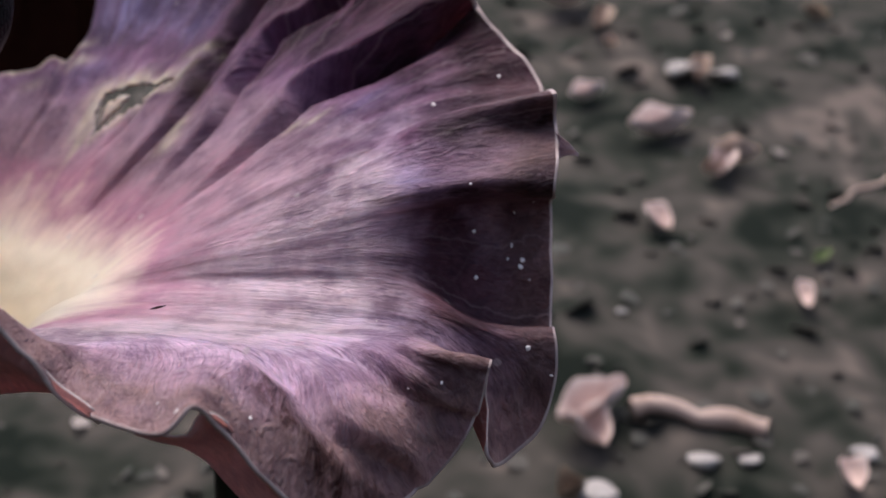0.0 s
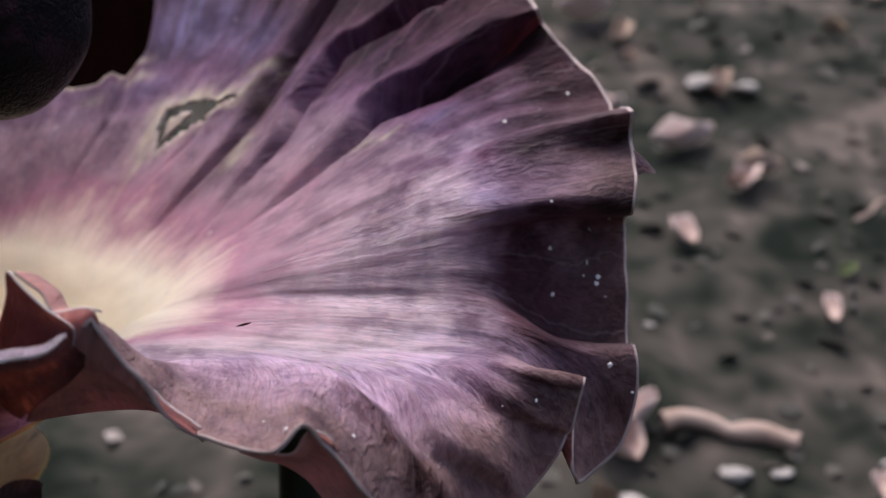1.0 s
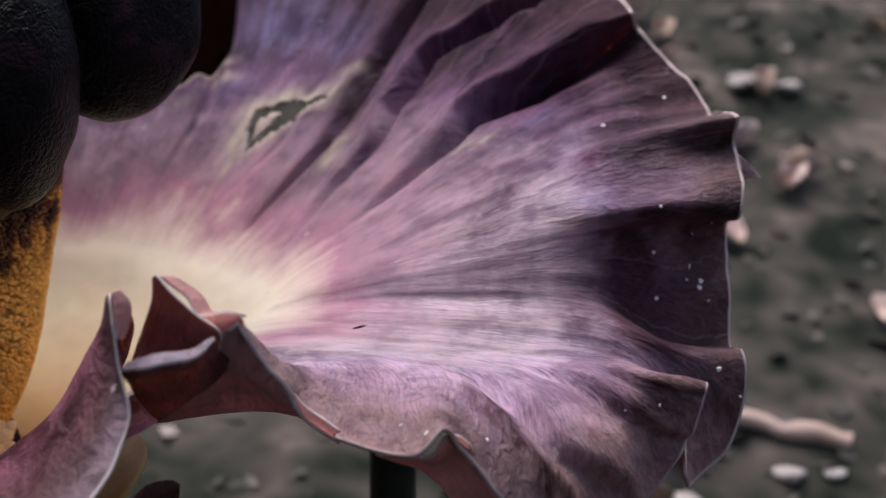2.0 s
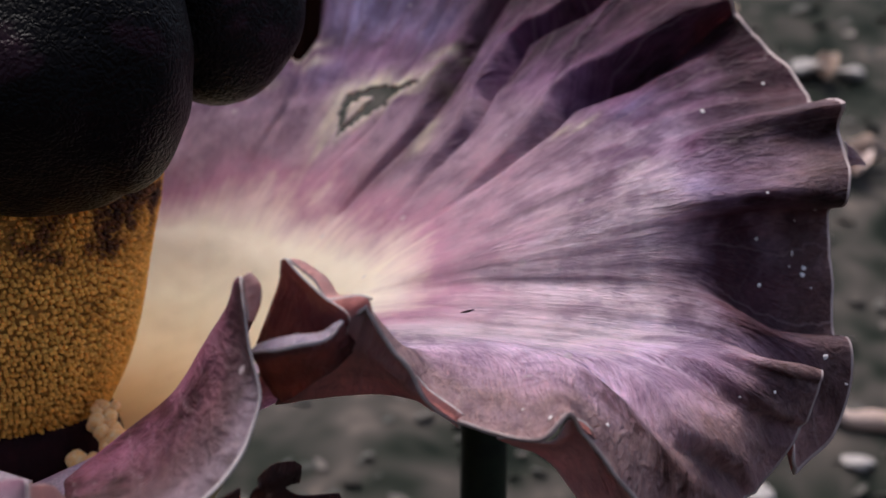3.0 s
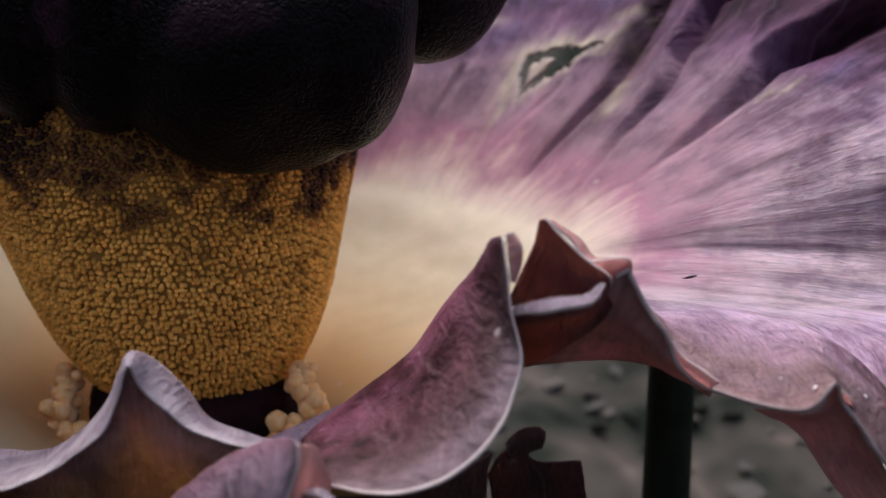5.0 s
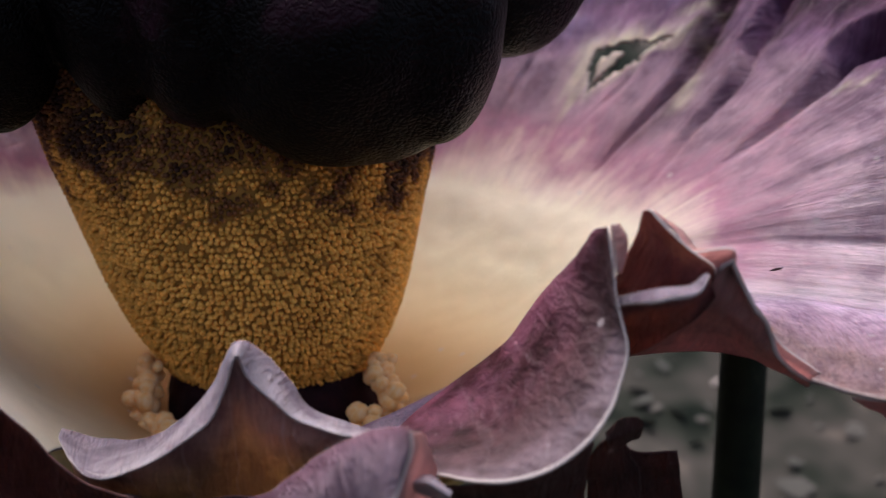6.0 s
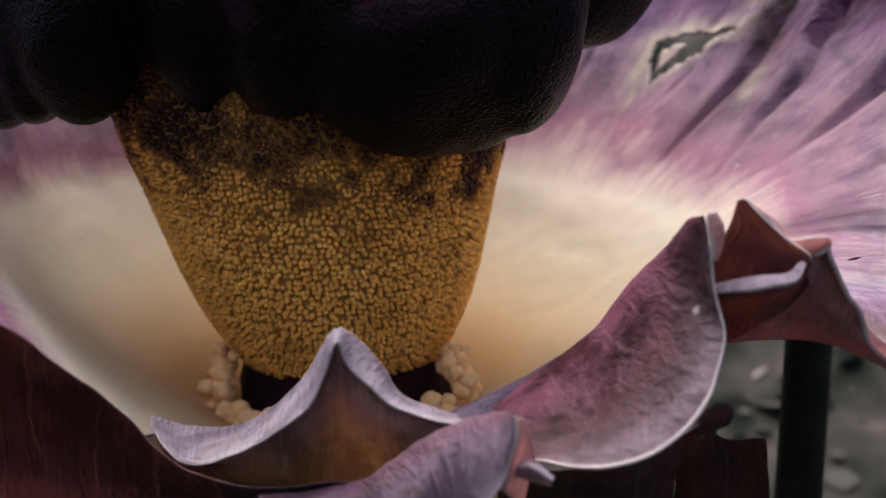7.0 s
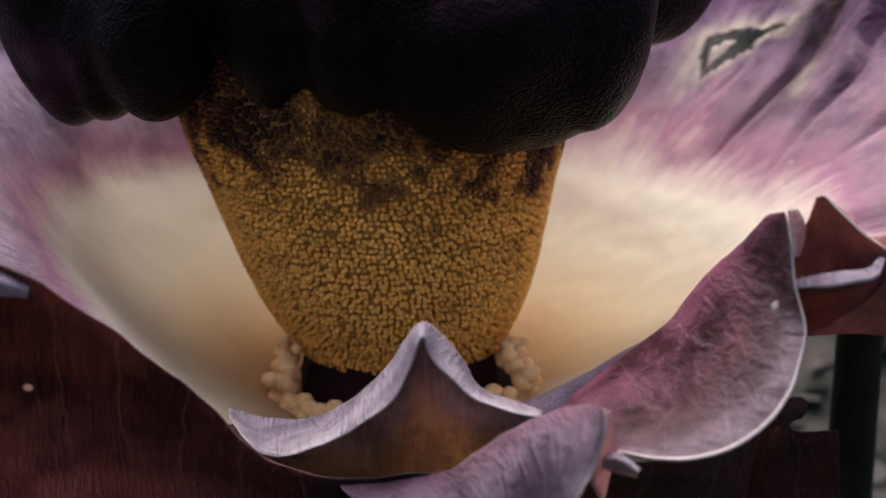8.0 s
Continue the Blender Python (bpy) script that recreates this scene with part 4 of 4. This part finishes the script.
knob_mesh = bpy.data.meshes.new("stamen")
knob_mesh.from_pydata(LOW_V.tolist(), [], LOW_F.tolist())
knob_mesh.materials.append(grain)
knob_mesh.shade_smooth()
rest_v, rest_f, base = [], [], 0
for f in frames:
    m = np.array(knob_frame(f[0], f[1], 0.00084 if f[0] < 0.125 else 0.00080, rng))
    if f in chosen:
        knob = new("stamen", knob_mesh)
        knob.parent, knob.matrix_basis = stamen_column, Matrix(m.tolist())
        continue
    verts = LOW_V @ m[:3, :3].T + m[:3, 3]
    rest_v.append(verts)
    rest_f.append(LOW_F + base)
    base += len(LOW_V)
me = bpy.data.meshes.new("stamen_cover")
me.from_pydata(np.concatenate(rest_v).tolist(), [], np.concatenate(rest_f).tolist())
me.materials.append(grain)
me.shade_smooth()
stamen_cover = new("stamen_cover", me)
stamen_cover.parent = stamen_column
tagged(stamen_cover, "ochre bead-like stamens, browned near the top", kind="stuff")

# stigmas clinging to both sides of the column's foot
bm = bmesh.new()
bmesh.ops.create_icosphere(bm, subdivisions=2, radius=1.0)
for v in bm.verts:
    v.co *= 1 + 0.18 * noise.noise(v.co * 1.7)
seed = bpy.data.meshes.new("stigma")
bm.to_mesh(seed)
bm.free()
seed.materials.append(stigma_skin)
seed.shade_smooth()
for centre, count, spread in (((0.0395, -0.020, 0.0850), 14, (0.003, 0.004, 0.003)), ((0.0425, -0.025, 0.0800), 18, (0.003, 0.004, 0.0045)),
                              ((0.0395, -0.031, 0.0750), 14, (0.005, 0.003, 0.003)), ((-0.0190, -0.020, 0.0830), 14, (0.003, 0.004, 0.003)),
                              ((-0.0195, -0.026, 0.0770), 20, (0.0035, 0.004, 0.005)), ((-0.0150, -0.032, 0.0715), 16, (0.0045, 0.003, 0.003)),
                              ((-0.0060, -0.035, 0.0720), 12, (0.005, 0.0025, 0.002)), ((0.026, -0.034, 0.0690), 10, (0.006, 0.002, 0.002))):
    for k in range(count):
        d = Vector((rng.gauss(0, 0.5), rng.gauss(0, 0.5), rng.uniform(-1, 1)))
        p = [c + max(-1.1, min(1.1, v)) * e for c, v, e in zip(centre, d, spread)]
        size = rng.uniform(0.0014, 0.0027)
        grain_of = new("stigma", seed)
        grain_of.parent = pistil_zone
        grain_of.matrix_basis = pose(*p, rng.uniform(0, 90), rng.uniform(0, 90), 0) @ Matrix.Diagonal((size, size, size * rng.uniform(0.9, 1.5), 1))

# appendix: fused heavy lobes, wrinkled hide
bm = bmesh.new()


def bulb(x, y, z, rx, ry, rz, turn=0.0, lean=0.0):
    m = Matrix.Translation((x, y, z)) @ Euler((lean, 0, turn)).to_matrix().to_4x4() @ Matrix.Diagonal((rx, ry, rz, 1))
    bmesh.ops.create_icosphere(bm, subdivisions=5, radius=1.0, matrix=m)


bulb(0.0, 0.0, 0.205, 0.058, 0.052, 0.058)
bulb(-0.0685, -0.034, 0.183, 0.0170, 0.024, 0.038, 0.3)
bulb(-0.0415, -0.050, 0.183, 0.0150, 0.022, 0.034, 0.2)
bulb(-0.0150, -0.047, 0.188, 0.0160, 0.023, 0.036)
bulb(0.0040, -0.052, 0.185, 0.0160, 0.026, 0.034)
bulb(0.0340, -0.046, 0.178, 0.0335, 0.034, 0.036, -0.1)
bulb(0.0540, -0.052, 0.180, 0.0175, 0.022, 0.030, -0.2)
bulb(0.0705, -0.008, 0.190, 0.0200, 0.024, 0.0265, -0.2)
bulb(-0.0550, -0.041, 0.173, 0.0130, 0.018, 0.0255)
bulb(-0.074, 0.000, 0.192, 0.0200, 0.026, 0.034)
bulb(-0.040, 0.040, 0.192, 0.0300, 0.024, 0.036)
bulb(0.010, 0.046, 0.192, 0.0320, 0.022, 0.036)
for v in bm.verts:
    v.co += 0.0030 * noise.noise_vector(v.co * 40) + 0.0006 * noise.noise_vector(v.co * 120)
appendix = part("appendix", bm, hide, flower, "near-black wrinkled leathery appendix with heavy lobes")
fuse = appendix.modifiers.new("fuse", "REMESH")
fuse.mode, fuse.voxel_size, fuse.use_smooth_shade = "VOXEL", 0.0013, True
soften = appendix.modifiers.new("soften", "SMOOTH")
soften.factor, soften.iterations = 0.5, 7

# dried pale flecks stuck to the sheath: (rib, way out, size in millimetres)
fleck_skin = plain("fleck_skin", [(0.3, (0.62, 0.52, 0.52)), (0.7, (0.80, 0.72, 0.72))], 300, 0.6)
bm = bmesh.new()
bmesh.ops.create_icosphere(bm, subdivisions=2, radius=1.0)
for v in bm.verts:
    v.co *= 1 + 0.45 * noise.noise(v.co * 1.3)
    v.co.z *= 0.35
fleck_mesh = bpy.data.meshes.new("fleck")
bm.to_mesh(fleck_mesh)
bm.free()
fleck_mesh.materials.append(fleck_skin)
fleck_mesh.shade_smooth()
FLECKS = [(24.35, 0.885, 0.9), (24.05, 0.915, 0.95), (23.95, 0.905, 0.8), (24.1, 0.87, 0.55), (23.8, 0.79, 0.75), (24.6, 0.80, 0.6), (23.7, 0.93, 0.45), (23.1, 0.79, 0.6),
          (24.95, 0.90, 0.6), (25.2, 0.955, 0.4), (32.9, 0.905, 1.0), (31.6, 0.80, 0.7), (32.3, 0.93, 0.6), (21.2, 0.915, 0.85), (20.9, 0.985, 0.6), (15.0, 0.86, 0.5),
          (14.3, 0.80, 0.45), (10.5, 0.88, 0.55), (17.6, 0.97, 0.6), (18.0, 0.60, 0.4), (7.6, 0.86, 0.5), (8.4, 0.93, 0.7), (36.4, 0.55, 0.4), (26.7, 0.80, 0.45)]
for rib, way_out, size in FLECKS:
    i, j = min(len(fan) - 2, round(rib * ACROSS)), min(ALONG - 2, round(way_out * (ALONG - 1)))
    p, up = Vector(fan[i, j]), Vector(np.cross(fan[i + 1, j] - fan[i - 1, j], fan[i, j + 1] - fan[i, j - 1])).normalized() * -1
    fleck = new("fleck", fleck_mesh)
    fleck.parent = spathe
    turned = up.to_track_quat("Z", "Y").to_matrix().to_4x4() @ pose(0, 0, 0, 0, 0, rib * 77)
    fleck.matrix_basis = Matrix.Translation(p + up * 0.0001) @ turned @ Matrix.Diagonal((size / 1000 * 0.8, size / 1000 * (0.5 + 0.3 * math.sin(rib * 9)), size / 1000 * 0.7, 1))

# a dark sliver of dirt lying on the sheath
bm = bmesh.new()
bmesh.ops.create_icosphere(bm, subdivisions=2, radius=1.0)
for v in bm.verts:
    v.co = Vector((v.co.x * 0.0019, v.co.y * 0.0004 * (1.2 - v.co.x ** 2), v.co.z * 0.00022 * (1.3 - v.co.x ** 2) + 0.0003 * v.co.x))
sliver = part("dirt_sliver", bm, pistil_skin)
sliver.matrix_basis = pose(0.1311, -0.0522, 0.1217, 0, 0, 18)
tagged(sliver, "tiny dark sliver of dirt on the lilac sheath", "dirt")

# ---- stem behind the flower ----
base_z = ground_height(0.138, 0.026)
bm = revolve([(0.0078, base_z - 0.02), (0.0074, -0.05), (0.0068, 0.05), (0.0064, 0.112), (0.004, 0.114)], 24, (0.138, 0.026))
stem = part("plant_stem", bm, stem_skin)
tagged(stem, "dark green mottled upright plant stem behind the bloom", "stem")


# ---- leaf litter ----
def leaf_mesh(name, length, width, curl, mat, rng):
    n, mct = 14, 9
    pts = np.zeros((n, mct, 3))
    for i in range(n):
        t = i / (n - 1)
        half = width * 0.5 * math.sin(math.pi * min(1, t * 0.96 + 0.03)) ** 0.75
        for j in range(mct):
            w = (j / (mct - 1) - 0.5) * 2
            pts[i, j] = ((t - 0.5) * length, w * half, curl * (w * w * half * 2.2 + (t - 0.5) ** 2 * length * 1.2) + 0.004 * math.sin(9 * t + 4 * w) * abs(w))
    uv = np.zeros((n, mct, 2))
    return sheet(name, pts, uv, (mat, mat, mat), None, 0.0006, False, None, 0.0006)


rng = random.Random(11)
kinds = []
for k in range(8):
    mat = litter_skins[(0, 1, 2, 0, 1, 2, 3, 0)[k]]
    ob = leaf_mesh("dead_leaf", rng.uniform(0.05, 0.09), rng.uniform(0.02, 0.04), rng.uniform(0.3, 1.1), mat, rng)
    tagged(ob, ("dry tan curled dead leaf on soil", "pinkish dry curled dead leaf on soil", "dark brown rotting dead leaf on soil", "dry tan curled dead leaf on soil",
                "pinkish dry curled dead leaf on soil", "dark brown rotting dead leaf on soil", "mossy green fallen leaf on soil", "dry tan curled dead leaf on soil")[k], "dead leaf", "leaf litter")
    kinds.append(ob)


def lay(ob, x, y, turn, size=1.0, tip=0.0, first=False):
    slope = math.degrees(math.atan((ground_height(x, y + 0.02) - ground_height(x, y - 0.02)) / 0.04))
    m = pose(x, y, ground_height(x, y) + 0.004, slope, 0, 0) @ pose(0, 0, 0, tip, 0, turn)
    if first:
        ob.matrix_basis = m
        return ob
    made = copy_thing(ob, m)
    made.scale = (size, size, size)
    return made


for k, ob in enumerate(kinds):
    lay(ob, 0.15 + 0.12 * k, 0.95 + 0.05 * (k % 3), rng.uniform(0, 360), first=True)
for k in range(110):
    y = rng.uniform(0.12, 1.5)
    x = rng.uniform(-0.12, 0.5) * (1 + y) + 0.16 + 0.25 * y
    lay(rng.choice(kinds[:6]), x, y, rng.uniform(0, 360), rng.uniform(0.2, 0.55), rng.uniform(-25, 25))
crumb_v, crumb_f, base = [], [], 0
for k in range(2600):
    y = 0.1 + 1.5 * rng.random() ** 1.4
    x = rng.uniform(-0.4, 0.42) * (1 + y) + 0.2 + 0.22 * y
    size = rng.uniform(0.002, 0.011) * (1.2 if rng.random() < 0.12 else 0.8)
    m = np.array(pose(x, y, ground_height(x, y) + size * 0.2, 25 + rng.uniform(-12, 12), rng.uniform(-10, 10), rng.uniform(0, 360)))
    shape = LOW_V * (1 + 0.4 * np.sin(LOW_V[:, [1, 2, 0]] * 3 + k)) * (size, size * rng.uniform(0.3, 1), size * rng.uniform(0.03, 0.09))
    crumb_v.append(shape @ m[:3, :3].T + m[:3, 3])
    crumb_f.append(LOW_F + base)
    base += len(LOW_V)
me = bpy.data.meshes.new("litter_crumbs")
me.from_pydata(np.concatenate(crumb_v).tolist(), [], np.concatenate(crumb_f).tolist())
me.materials.append(crumb_skin)
tagged(new("litter_crumbs", me), "grey, brown and pale bits of soil and leaf crumbs", "leaf crumbs", kind="stuff")
lay(kinds[6], 0.455, 0.485, 40, 0.25)
# the pale leaf with a long stick, and pebbles
lay(kinds[1], 0.292, 0.358, 35, 0.7, -12)
lay(kinds[4], 0.286, 0.346, 120, 0.55, 8)
lay(kinds[1], 0.379, 0.631, 20, 0.75, -10)
lay(kinds[4], 0.409, 0.574, 70, 0.5, 5)
lay(kinds[1], 0.357, 0.520, 110, 0.45, -8)
lay(kinds[4], 0.332, 0.818, 10, 0.9, -10)
lay(kinds[1], 0.435, 0.452, 90, 0.35, -10)


def twig(points, radius, label):
    curve = bpy.data.curves.new("twig", "CURVE")
    curve.dimensions, curve.bevel_depth, curve.bevel_resolution = "3D", radius, 3
    line = curve.splines.new("POLY")
    line.points.add(len(points) - 1)
    for p, co in zip(line.points, points):
        p.co = (*co, 1)
        p.radius = rng.uniform(0.75, 1.2)
    curve.materials.append(bark_skin)
    tagged(new("twig", curve), label, "twig", "twigs")


def twig_on_ground(x0, y0, x1, y1, radius):
    pts = []
    for k in range(9):
        t = k / 8
        x, y = x0 + (x1 - x0) * t + rng.uniform(-0.003, 0.003), y0 + (y1 - y0) * t + rng.uniform(-0.003, 0.003)
        pts.append((x, y, ground_height(x, y) + radius * 0.8))
    twig(pts, radius, "pale dry twig lying on soil")


twig_on_ground(0.312, 0.358, 0.388, 0.351, 0.0055)
for k in range(10):
    y = rng.uniform(0.5, 1.2)
    x, a, d = rng.uniform(0.28, 0.8) + 0.2 * y, rng.uniform(0, math.pi), rng.uniform(0.05, 0.16)
    twig_on_ground(x, y, x + d * math.cos(a), y + d * math.sin(a), rng.uniform(0.0012, 0.0032))


def pebble(x, y, size):
    bm = bmesh.new()
    bmesh.ops.create_icosphere(bm, subdivisions=3, radius=size)
    shift = Vector((x * 31, y * 17, 0))
    for v in bm.verts:
        v.co *= 1 + 0.6 * noise.noise(v.co / size * 0.9 + shift)
        v.co.z *= 0.4
    ob = part("pebble", bm, stone_skin)
    ob.location = (x, y, ground_height(x, y) + size * 0.3)
    tagged(ob, "small pale grey pebble half sunk in soil", "pebble", "pebbles")


for x, y, size in ((0.347, 0.331, 0.008), (0.372, 0.332, 0.006), (0.286, 0.312, 0.010), (0.410, 0.712, 0.015), (0.443, 0.708, 0.011), (0.436, 0.337, 0.007)):
    pebble(x, y, size)
for k in range(12):
    y = rng.uniform(0.12, 1.2)
    pebble(rng.uniform(-0.3, 0.6) + 0.25 * y, y, rng.uniform(0.002, 0.007))
